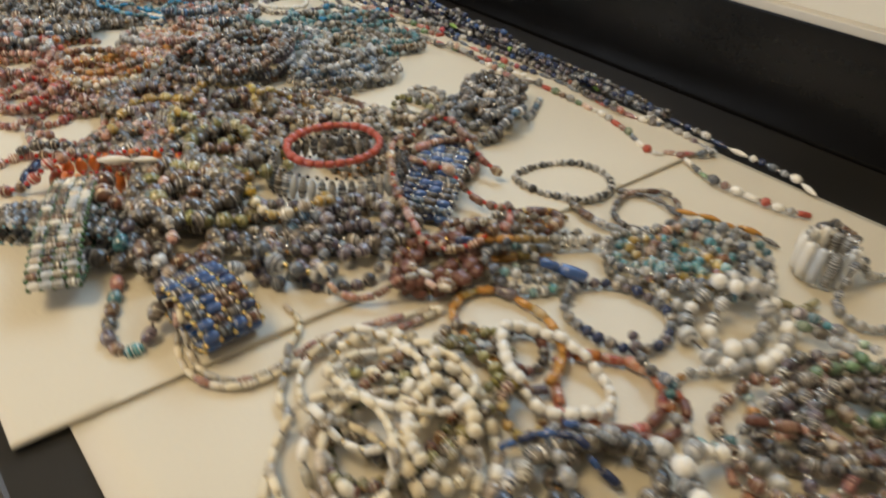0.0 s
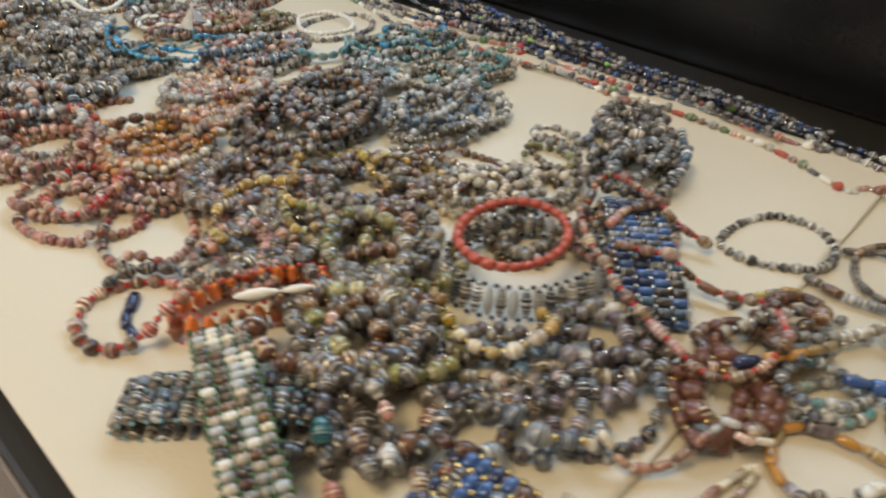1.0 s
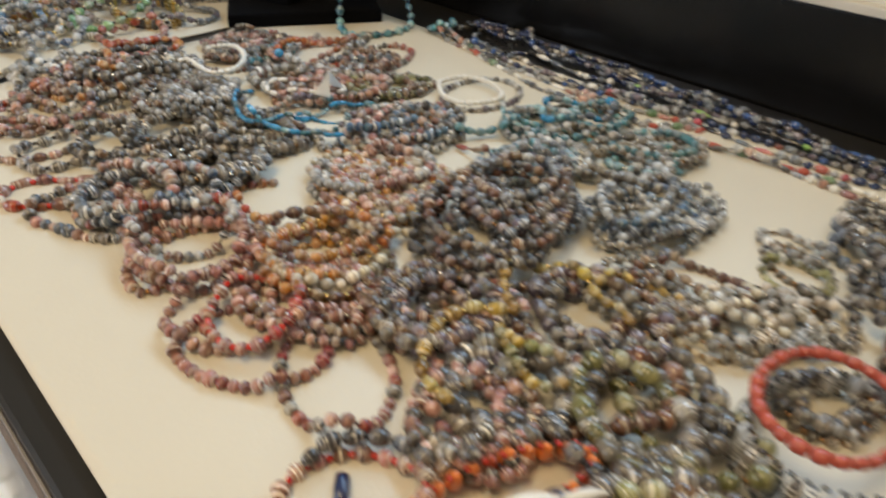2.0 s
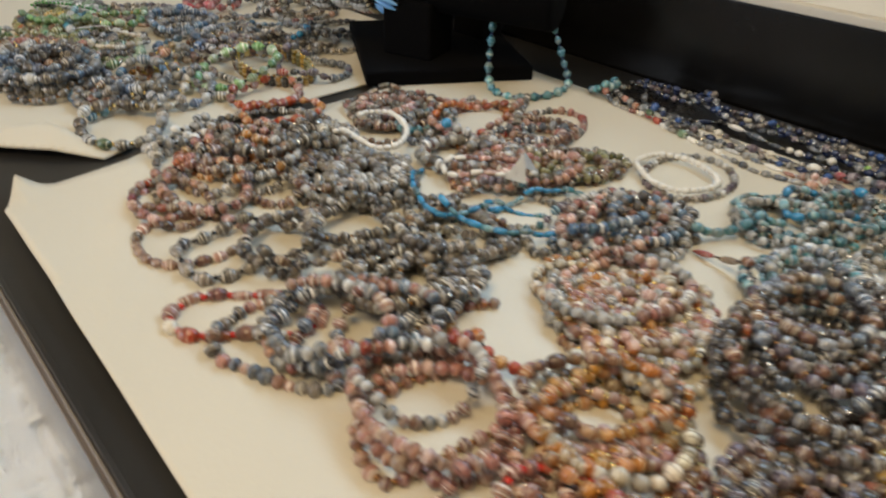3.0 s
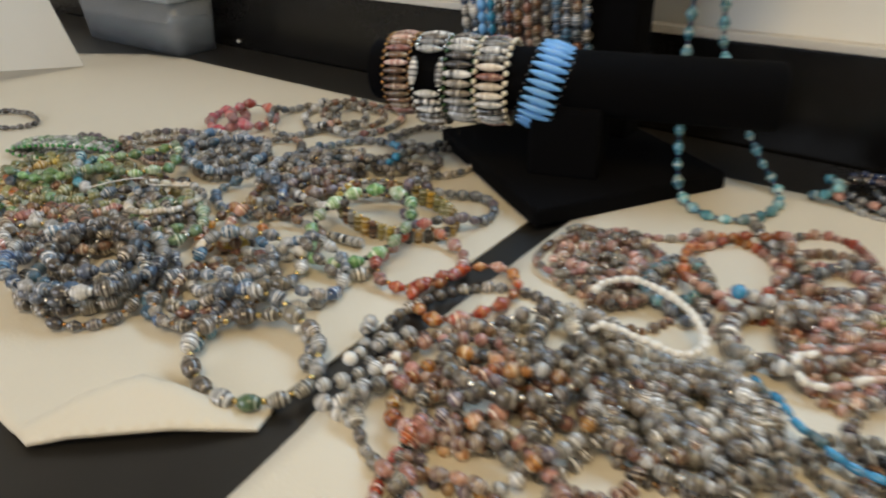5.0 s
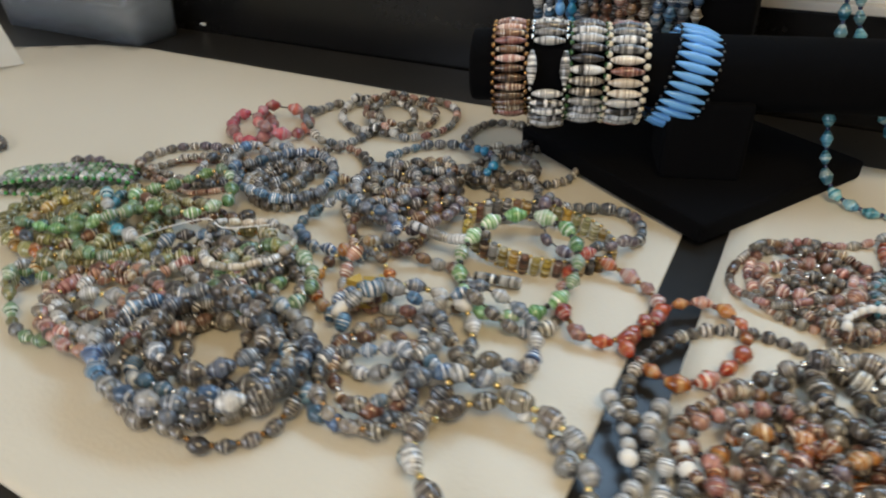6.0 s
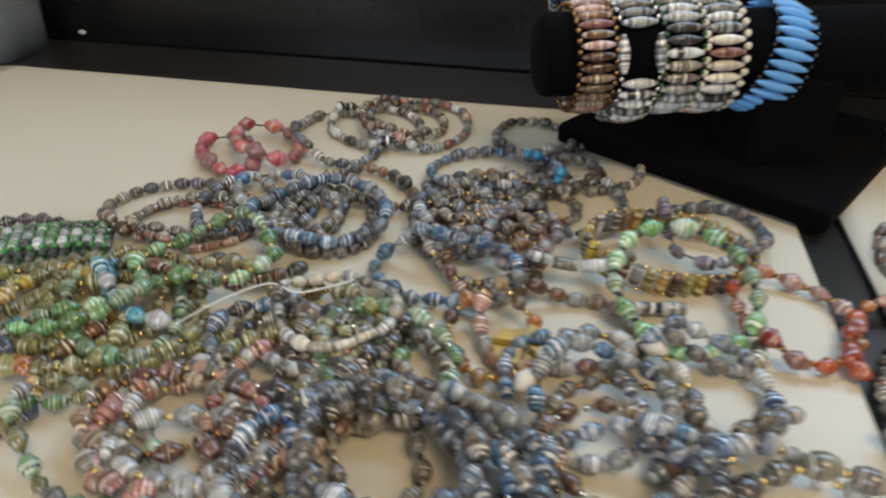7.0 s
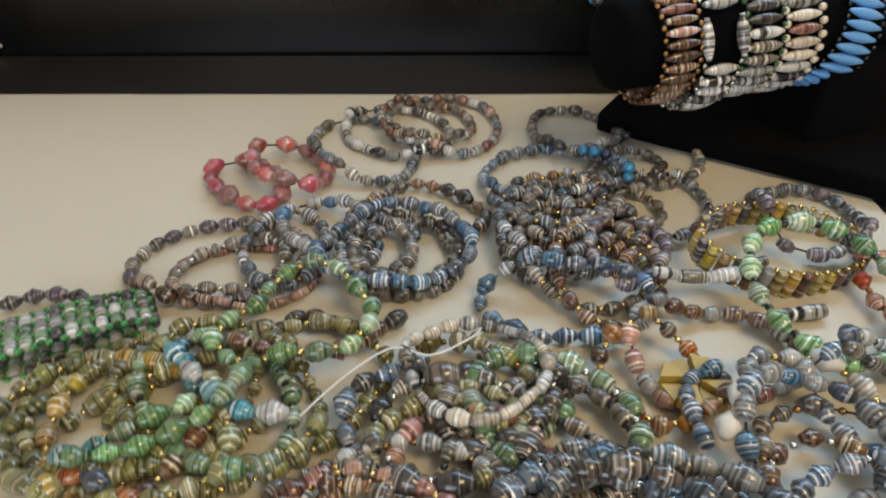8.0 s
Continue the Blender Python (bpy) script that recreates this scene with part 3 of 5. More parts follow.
def cuff(name_label, m, a, b, colours, bead="cuffbead", size=1.0, across=1, edge="goldbead", arc=(0.0, 360.0), skip=(), group="", slim=1.0, lean=0.0, grain=0.85):
    """A bracelet of beads laid side by side round an oval (half-axes a, b in the local xy plane), their holes along local z."""
    thing = tagged(new("beaded_cuff"), name_label, "bracelet", group)
    thing.matrix_basis = m
    length, prof = PROFILES[bead]
    length, wide = length * size, 2 * max(r for x, r in prof) * size * slim
    pts = [Vector((a * math.cos(t * math.pi / 90), b * math.sin(t * math.pi / 90), 0)) for t in range(180)]
    round_ = sum((p - q).length for p, q in zip(pts, pts[1:] + pts[:1]))
    n = max(8, int(round_ / (wide * 1.06)))
    spots = walk_along(pts, True, [round_ / n] * n)
    palette = colours.split()
    verts, faces = [], []
    for i, (p, d) in enumerate(spots):
        ang = math.degrees(math.atan2(p.y / b, p.x / a)) % 360
        if not arc[0] <= ang <= arc[1] or any(lo <= ang <= hi for lo, hi in skip):
            continue
        for k in range(across):
            z = (k - (across - 1) / 2) * length * 1.06
            ob = new("bead", bead_mesh(bead, rng.choice(palette)))
            ob.parent = thing
            s = size * rng.uniform(0.95, 1.05)
            ob.matrix_basis = Matrix.Translation((p.x, p.y, z + rng.gauss(0, 0.0004))) @ Matrix.Rotation(math.atan2(d.y, d.x), 4, "Z") @ Matrix.Rotation(radians(lean), 4, "X") @ Matrix.Rotation(radians(90), 4, "Y") @ Matrix.Rotation(rng.uniform(0, 6), 4, "X") @ Matrix.Diagonal((s, s * slim, s * slim, 1))
        for k in range(across + 1):
            z = (k - across / 2) * length * 1.06
            for f in (0.5,):
                q = p + d * (wide * f)
                tip = radians(lean)
                q = q + Vector((-d.y, d.x, 0)) * (-z * math.sin(tip))
                add_rings(verts, faces, "seed", Matrix.Translation((q.x, q.y, z * math.cos(tip))) @ Matrix.Rotation(math.atan2(d.y, d.x), 4, "Z"), grain)
    for i, (p, d) in enumerate(spots):
        for k in range(across):
            q = m @ Vector((p.x, p.y, (k - (across - 1) / 2) * length * 1.06))
            up = max(wide / 2, abs((m.to_3x3() @ Vector((0, 0, 1))).z) * length / 2)
            if q.z < 0.05:
                pile_add(q.x, q.y, wide * 0.6, q.z + up - wide * 0.36, 0.6)
    me = bpy.data.meshes.new("beading")
    me.from_pydata([tuple(v) for v in verts], [], faces)
    me.shade_smooth()
    me.materials.append(BEAD[edge])
    so = new("beading", me)
    so.parent = thing
    tagged(so, WORDS[edge], kind="stuff")
    return thing


def rod_bm(p, q, r, seg=28, bevel=0.004):
    p, q = Vector(p), Vector(q)
    bm = bmesh.new()
    turn = (q - p).to_track_quat("Z", "Y").to_matrix().to_4x4()
    bmesh.ops.create_cone(bm, cap_ends=True, segments=seg, radius1=r, radius2=r, depth=(q - p).length, matrix=Matrix.Translation((p + q) / 2) @ turn)
    rim = [e for e in bm.edges if len(e.link_faces) == 2 and e.calc_face_angle() > 1.0]
    bmesh.ops.bevel(bm, geom=rim, offset=bevel, segments=2, affect="EDGES", profile=0.5)
    return bm


# the velvet stand: a square base, a low bar on a riser, a post with a high bar
BAR_DIR = Vector((-0.343, 0.939, 0.012)).normalized()
BAR_END = Vector((0.516, 0.974, 0.092))
stand = tagged(new("bracelet_stand"), "black velvet jewellery stand with two bars", "jewellery stand")
base_turn = pose(0.505, 1.137, 0.0125, 0, 0, math.degrees(math.atan2(-0.098, 0.164)))
bm = box_bm(-0.098, -0.103, -0.008, 0.085, 0.103, 0.008, 0.003)
bm.transform(base_turn)
part("base", bm, BLACK_VELVET, stand, smooth=False)
part("lower_bar", rod_bm(BAR_END, BAR_END + BAR_DIR * 0.335, 0.0265), BLACK_VELVET, stand, smooth=True)
mid = BAR_END + BAR_DIR * 0.16
bm = box_bm(-0.028, -0.03, 0.019, 0.028, 0.03, 0.08, 0.004)
bm.transform(pose(mid.x, mid.y, 0, 0, 0, 20))
part("riser", bm, BLACK_VELVET, stand)
part("post", box_bm(0.548, 1.110, 0.019, 0.585, 1.160, 0.28, 0.004), BLACK_VELVET, stand)
part("upper_bar", rod_bm((0.568, 0.99, 0.245), (0.568, 1.31, 0.245), 0.026), BLACK_VELVET, stand, smooth=True)


def bar_pose(s, tilt=0.0, spin=0.0, sag=0.0):
    """Place on the low bar, s metres from its near end; local z along the bar, local x towards the room."""
    p = BAR_END + BAR_DIR * s
    z = BAR_DIR
    x = Vector((-0.939, -0.343, 0)).normalized()
    x = (x - z * x.dot(z)).normalized()
    y = z.cross(x)
    m = Matrix((x, y, z)).transposed().to_4x4()
    return Matrix.Translation(p - Vector((0, 0, sag))) @ m @ Matrix.Rotation(radians(tilt), 4, "X") @ Matrix.Rotation(radians(spin), 4, "Z")


ON_BAR = "cuffs on the velvet bar"
cuff("brown striped paper bead cuff with bronze seeds on a velvet bar", bar_pose(0.305, 2, 0, 0.002), 0.0325, 0.0335, "brown rose brown brown", "cuffbead", 1.34, 1, "bronze", group=ON_BAR, slim=0.78, grain=1.1)
holed = cuff("grey striped bead cuff with an open square on the bar", bar_pose(0.2775, 1, 0, 0.0055), 0.033, 0.0375, "whitepaper pale whitepaper bw grey", "cuffbead", 1.42, 1, "silver", skip=((3, 47),), group=ON_BAR, slim=0.84, grain=1.0)
for sgn in (-1, 1):
    ob = new("bead", bead_mesh("cuffbead", "whitepaper"))
    ob.parent = holed
    ob.matrix_basis = Matrix.Rotation(radians(25), 4, "Z") @ Matrix.Translation((0.0335, 0, sgn * 0.0118)) @ Matrix.Rotation(radians(90), 4, "Z") @ Matrix.Diagonal((1.45, 1.25, 1.25, 1))
cuff("dark grey and white bead cuff with green seeds on the bar", bar_pose(0.250, 0, 0, 0.003), 0.0325, 0.0345, "whitepaper pale dark grey dark bw", "cuffbead", 1.44, 1, "bottle", group=ON_BAR, slim=0.84, grain=1.15)
cuff("cream and white bead cuff with ivory seeds on the bar", bar_pose(0.223, 0, 0, 0.0035), 0.0325, 0.0345, "cream whitepaper whitepaper pale bw rose", "cuffbead", 1.50, 1, "ivory", group=ON_BAR, slim=0.80, grain=1.45)
cuff("sky blue spindle bead cuff tilted on the velvet bar", bar_pose(0.181, -15, 0, 0.0050), 0.032, 0.0350, "skyblue", "spindle", 1.22, 1, "black", group=ON_BAR, slim=0.80)

# strands hung over the high bar
for k, cols in enumerate(("denim blue pale", "blue pale", "denim skyblue", "azure skyblue blue", "grey denim", "brown rose", "grey brown", "rose brown", "brown grey", "denim grey", "blue denim", "denim blue", "brown denim", "grey blue")):
    y = 1.292 - 0.0106 * k
    low = 0.094 + 0.010 * math.sin(k * 2.1)
    strand([(0.534, y, 0.245), (0.532, y - 0.002, 0.17), (0.545, y, low), (0.575, y + 0.003, low + 0.005), (0.600, y, 0.17), (0.602, y, 0.245), (0.568, y, 0.279)], True, cols, "bicone" if k % 2 else "barrel", 1.05, "", lies="hung over a bar", flat=False, group="strands over the high bar")

strand([(0.545, 1.052, 0.278), (0.522, 1.052, 0.20), (0.508, 1.050, 0.133), (0.492, 1.040, 0.06), (0.478, 1.028, 0.016), (0.460, 1.000, 0.0085), (0.468, 0.972, 0.0085), (0.500, 0.958, 0.0085), (0.535, 0.965, 0.010), (0.552, 0.988, 0.028), (0.558, 1.020, 0.075), (0.561, 1.039, 0.125), (0.573, 1.046, 0.20), (0.580, 1.050, 0.274)], True, "turq", "bicone", 1.0, "navy", lies="hung from a bar", flat=False)

# cuffs lying about among the strands
CUFF_GROUP = "beaded cuffs on the paper"


def lying(x, y, z, heading, tip=90.0, roll=0.0):
    """Pose of a cuff whose ring stands on edge or lies flattened: heading is the way of its beads' holes."""
    return pose(x, y, z, 0, 0, heading) @ pose(0, 0, 0, 0, tip, 0) @ pose(0, 0, 0, 0, 0, roll)



cuff("flattened cuff of silver and cream beads with green seeds", lying(0.071, 0.398, 0.022, -28) @ pose(0, 0, 0, -4), 0.009, 0.056, "pale white dark cream grey frost brown", "keg", 0.76, 4, "bottle", group=CUFF_GROUP, grain=1.0)
cuff("flattened cuff of slate grey beads with turquoise thread", lying(0.075, 0.410, 0.012, 43), 0.0095, 0.052, "denim grey dark grey", "keg", 1.1, 3, "turq", group=CUFF_GROUP, slim=0.85, grain=0.6)
cuff("blue bead cuff with gold seed rows lying on its side", lying(0.109, 0.287, 0.017, 4), 0.013, 0.028, "royal denim dark brown navy royal", "keg", 0.98, 4, "goldbead", group=CUFF_GROUP, slim=0.9, grain=1.0)
cuff("standing cuff of silvery spindle beads under a red bracelet", pose(0.252, 0.373, 0.0175, 0, 0, -33), 0.050, 0.036, "pale pale frost denim grey", "cuffbead", 1.15, 1, "black", group=CUFF_GROUP, slim=0.95, lean=-14)
cuff("flattened cuff of bright blue beads with silver seeds", lying(0.312, 0.328, 0.0125, -53), 0.009, 0.058, "royal blue denim navy royal dark", "keg", 1.1, 4, "silver", group=CUFF_GROUP, slim=0.85)
cuff("standing cuff of silvery white tube beads", pose(0.449, 0.093, 0.0165, 0, 4, 20), 0.0175, 0.0155, "frost white pale denim white", "longtube", 0.74, 1, "silver", group=CUFF_GROUP)
cuff("standing yellow and brown bead cuff with gold thread", pose(0.316, 1.196, 0.0125, 6, 8, -75), 0.050, 0.030, "gold brown dark pale olive gold", "keg", 1.9, 1, "goldbead", group=CUFF_GROUP, slim=0.52)
cuff("flattened cuff of pale green beads with green glass seeds", lying(0.232, 1.580, 0.010, 30), 0.0075, 0.056, "green pale pale green dark", "keg", 1.0, 3, "greenglass", group=CUFF_GROUP, slim=0.9, grain=1.15)
cuff("flattened cuff of orange oval beads with red seeds", pose(0.124, 0.464, 0.0135, 4, 0, -21), 0.043, 0.015, "orangebead orangebead orangebead rust", "cuffbead", 1.0, 1, "red", group=CUFF_GROUP, slim=1.35, lean=-16)

# folded price tag
bm = bmesh.new()
vs = [bm.verts.new(p) for p in ((-0.009, -0.013, 0), (0.009, -0.013, 0), (0.001, 0, 0.019), (-0.009, 0.011, 0), (0.009, 0.011, 0))]
bm.faces.new((vs[0], vs[1], vs[2]))
bm.faces.new((vs[4], vs[3], vs[2]))
bmesh.ops.solidify(bm, geom=bm.faces[:], thickness=0.0005)
bm.transform(pose(0.320, 0.840, 0.021, 0, 0, -70))
tagged(part("price_tag", bm, WHITE_CARD), "small blank white folded card among the beads", "tag")


def wedge_disc(cx, cy, z, r):
    """Amber pendant of wedge-shaped slips round a centre."""
    thing = tagged(new("pendant"), "yellow star pendant of wedge slips among beads", "pendant")
    thing.location = (cx, cy, z)
    for k in range(8):
        bm = bmesh.new()
        t0, t1 = 2 * math.pi * (k + 0.06) / 8, 2 * math.pi * (k + 0.94) / 8
        ring = [(0.15 * r * math.cos((t0 + t1) / 2), 0.15 * r * math.sin((t0 + t1) / 2)), (r * math.cos(t0), r * math.sin(t0)), (r * math.cos(t1), r * math.sin(t1))]
        low, top = [bm.verts.new((*q, -0.0012)) for q in ring], [bm.verts.new((q[0] * 0.96, q[1] * 0.96, 0.0012 + 0.003 * (k % 2))) for q in ring]
        bm.faces.new(low[::-1])
        bm.faces.new(top)
        for i in range(3):
            bm.faces.new((low[i], low[(i + 1) % 3], top[(i + 1) % 3], top[i]))
        part("wedge", bm, BEAD["yellow"], thing)


wedge_disc(0.214, 1.268, 0.011, 0.016)

bm = bmesh.new()
tube_bm(bm, spline([(0.184, 1.436, 0.020), (0.204, 1.419, 0.024), (0.218, 1.401, 0.026), (0.214, 1.384, 0.026), (0.226, 1.367, 0.025), (0.236, 1.362, 0.022)], False, 8), 0.0005, False, 5)
tagged(part("thread", bm, WHITE_CARD, smooth=True), "loose white thread lying over the beads", "thread")

# clear storage box and white card at the far end
bin_ = tagged(new("storage_box"), "clear plastic storage box beside the wall", "box")


def tub_bm(w, d, h, taper, t):
    """Open box with walls, wider at the rim."""
    bm = bmesh.new()

    def ring(z, g):
        e = taper * z / h - g
        n, out = 6, []
        for sx, sy, a0 in ((1, 1, 0), (-1, 1, 90), (-1, -1, 180), (1, -1, 270)):
            for k in range(n + 1):
                a = radians(a0 + 90 * k / n)
                out.append(bm.verts.new((sx * (w / 2 - 0.015) + (0.015 + e) * math.cos(a), sy * (d / 2 - 0.015) + (0.015 + e) * math.sin(a), z)))
        return out
    rings = [ring(0, 0), ring(h * 0.5, 0), ring(h, 0), ring(h, t), ring(h * 0.5, t), ring(t, t)]
    m = len(rings[0])
    for a, b in zip(rings, rings[1:]):
        for k in range(m):
            bm.faces.new((a[k], a[(k + 1) % m], b[(k + 1) % m], b[k]))
    bm.faces.new(rings[0][::-1])
    bm.faces.new(rings[-1])
    return bm


CLEAR = plain("clear_plastic", (0.80, 0.86, 0.92), 0.22, vary=0.04, trans=0.86)
LID = plain("frosted_lid_plastic", (0.62, 0.68, 0.74), 0.35, vary=0.05, trans=0.45)
bm = tub_bm(0.075, 0.30, 0.082, 0.006, 0.0015)
bm.transform(pose(0.587, 2.02, 0.001))
part("body", bm, CLEAR, bin_, smooth=True)
bm = box_bm(-0.046, -0.16, 0.083, 0.046, 0.16, 0.095, 0.005, 3)
bm.transform(pose(0.587, 2.02, 0.0))
part("lid", bm, LID, bin_)
bm = box_bm(-0.20, -0.0012, 0.0, 0.0, 0.0012, 0.16, 0.0004, 1)
for v in bm.verts:
    v.co.x -= 0.42 * v.co.z
bm.transform(pose(0.427, 1.940, 0.004, 9, 8, -3))
tagged(part("white_card", bm, WHITE_CARD), "white card standing on the paper before the box", "card")
bm = bmesh.new()
bmesh.ops.create_uvsphere(bm, u_segments=10, v_segments=6, radius=0.0035, matrix=Matrix.Translation((WALL_X - 0.0028, 1.851, 0.010)) @ Matrix.Diagonal((0.6, 1.6, 0.8, 1)))
tagged(part("adhesive_hook", bm, TRIM_PAINT, smooth=True), "small pale adhesive dot on the black panel", "hook")


def plastic_drape():
    """Thin white plastic sheeting in loose folds over the table's front edge."""
    bm = bmesh.new()
    cols, rows_ = 120, 12
    grid = []
    for i in range(cols + 1):
        y = 0.56 + 0.74 * i / cols
        line = []
        for j in range(rows_ + 1):
            f = j / rows_
            fold = 0.012 * math.sin(y * 23 + 4.3 * f) + 0.004 * math.sin(y * 61 + 7 * f) + 0.003 * noise.noise((y * 30, f * 3, 0))
            flare = max(0.0, min(1.0, (y - 0.53) / 0.12))
            line.append(bm.verts.new((-0.0125 - f * (0.016 + 0.150 * flare) - abs(fold) * f * (0.4 + flare), y, -0.006 - (0.110 - 0.080 * flare) * f + 0.5 * fold * f)))
        grid.append(line)
    for i in range(cols):
        for j in range(rows_):
            bm.faces.new((grid[i][j], grid[i + 1][j], grid[i + 1][j + 1], grid[i][j + 1]))
    bmesh.ops.solidify(bm, geom=bm.faces[:], thickness=0.0004)
    tagged(part("plastic_sheeting", bm, SHEETING, smooth=True), "shiny white plastic sheeting hanging from the table edge", "plastic sheet")


SHEETING = plain("white_plastic_sheeting", (0.93, 0.94, 0.95), 0.30, vary=0.03, scale=40, coat=0.5, bump=0.0003)
plastic_drape()
# thin grey skin over the black front face, standing in for light on it
part("edge_band", box_bm(-0.0100, -0.745, -0.030, -0.0082, 2.595, -0.004, 0.0004, 1), LIT_EDGE_GREY, table, "tabletop front face, coloured grey for the light on it")

# ---- the strands ----
# white and cream heap on the near sheet
heap(0.145, 0.159, 0.055, 0.040, 52, 6, .036, "cream olive grey brown", "round", 0.8, "", cap=0.012)
strand([(0.094, 0.291), (0.084, 0.271), (0.085, 0.249), (0.101, 0.232), (0.128, 0.229), (0.156, 0.228), (0.183, 0.219), (0.210, 0.216), (0.221, 0.216), (0.206, 0.222), (0.173, 0.231), (0.147, 0.237), (0.114, 0.233), (0.096, 0.240), (0.088, 0.260)], True, "cream ivory cream rose", "tube", 0.62)
strand([(0.145, 0.273), (0.149, 0.265), (0.145, 0.252), (0.134, 0.243), (0.123, 0.228), (0.111, 0.214), (0.107, 0.199), (0.092, 0.186), (0.075, 0.166)], False, "cream ivory pale redpaper", "tube", 0.7, "goldbead")
loop(0.113, 0.156, 0.021, 0.019, 92, "cream ivory white", "tube", 0.72)
loop(0.134, 0.144, 0.039, 0.036, 54, "cream ivory", "tube", 0.75)
loop(0.157, 0.140, 0.038, 0.024, 53, "cream white ivory", "nugget", 0.9)
loop(0.158, 0.192, 0.028, 0.026, 137, "cream ivory white", "disc", 0.85, "goldbead")
loop(0.154, 0.142, 0.023, 0.016, 47, "cream white ivory", "disc", 0.9)
loop(0.143, 0.189, 0.039, 0.031, 86, "white ivory", "tube", 0.65, "goldbead")
loop(0.160, 0.176, 0.037, 0.022, 119, "ivory white", "tube", 0.7)
loop(0.109, 0.162, 0.031, 0.027, 80, "cream ivory", "tube", 0.65)
strand([(0.240, 0.144), (0.257, 0.137), (0.271, 0.120), (0.275, 0.104), (0.263, 0.091), (0.245, 0.087), (0.230, 0.093), (0.224, 0.106), (0.215, 0.117)], True, "maroon rust redpaper", "tube", 1.0)
strand([(0.215, 0.117), (0.216, 0.103), (0.228, 0.092), (0.242, 0.078), (0.257, 0.077), (0.271, 0.083), (0.275, 0.096)], False, "rust maroon orange", "tube", 0.95)
strand([(0.224, 0.211), (0.241, 0.216), (0.257, 0.208), (0.262, 0.188), (0.262, 0.169), (0.250, 0.150), (0.233, 0.138), (0.217, 0.136), (0.213, 0.154), (0.212, 0.176), (0.216, 0.195)], True, "amber gold purple amber", "tube", 0.95)
loop(0.280, 0.204, 0.024, 0.013, 147, "denim teal pale", "round", 0.7)
loop(0.231, 0.162, 0.018, 0.012, 37, "maroon dark", "round", 0.7)
strand([(0.260, 0.245), (0.272, 0.233), (0.294, 0.224), (0.317, 0.212)], False, "gold amber", "tube", 0.9)
strand([(0.333, 0.166), (0.336, 0.155), (0.342, 0.144)], False, "skyblue royal", "tube", 1.1)
strand([(0.277, 0.170), (0.299, 0.180), (0.319, 0.169), (0.328, 0.149), (0.325, 0.129), (0.304, 0.117), (0.286, 0.120), (0.277, 0.132), (0.273, 0.149)], True, "purple denim grey navy denim", "round", 0.80)
loop(0.359, 0.174, 0.031, 0.020, 21, "teal grey pale", "barrel", 0.8)
loop(0.400, 0.154, 0.036, 0.021, 16, "teal dark turq", "barrel", 0.85)
loop(0.403, 0.130, 0.037, 0.022, 12, "pale teal grey", "round", 0.8, "silver")
loop(0.367, 0.149, 0.037, 0.022, 20, "rose pale gold", "round", 0.8, "goldbead")
loop(0.376, 0.150, 0.053, 0.033, 133, "pale denim", "round", 0.75, "silver")
loop(0.415, 0.208, 0.031, 0.022, 1, "dark brown", "tube", 0.75)
strand([(0.429, 0.193), (0.436, 0.167), (0.454, 0.145), (0.450, 0.118)], False, "dark brown amber", "spindle", 0.7)
loop(0.344, 0.095, 0.036, 0.024, 174, "pale white", "round", 1.15)
loop(0.344, 0.096, 0.021, 0.014, 5, "pale white pale", "round", 1.1)
loop(0.449, 0.052, 0.038, 0.021, 166, "denim pale", "round", 0.7)
strand([(0.393, 0.097), (0.397, 0.081), (0.421, 0.079)], False, "gold olive", "tube", 0.8)
strand([(0.373, 0.078), (0.391, 0.071), (0.397, 0.053)], False, "purple rose pale", "barrel", 0.8)
heap(0.324, 0.028, 0.056, 0.033, 171, 7, .032, "purple dark green grey brown dark", "barrel", 0.85, "silver", cap=0.014)
strand([(0.368, 0.074), (0.375, 0.060), (0.367, 0.041), (0.362, 0.029), (0.379, 0.027)], False, "teal pale green grey", "barrel", 0.75)
loop(0.274, 0.027, 0.029, 0.017, 160, "brown rose", "tube", 0.8, "silver")
heap(0.194, 0.076, 0.044, 0.025, 148, 7, .034, "grey dark denim pale", "barrel", 0.9, cap=0.014)
strand([(0.172, 0.121), (0.189, 0.112), (0.198, 0.099), (0.201, 0.084), (0.208, 0.068)], False, "denim navy royal", "tube", 0.66)
loop(0.238, 0.041, 0.026, 0.017, 162, "pale white", "round", 1.15)
loop(0.281, 0.074, 0.030, 0.019, 14, "pale teal orange", "round", 0.7, "silver")
heap(0.198, 0.168, 0.037, 0.019, 45, 5, .028, "grey olive", "round", 0.75, cap=0.012)
loop(0.198, 0.130, 0.013, 0.011, 19, "gold brown", "round", 0.7)
loop(0.314, 0.013, 0.042, 0.023, 4, "dark purple grey", "round", 0.8, "silver")
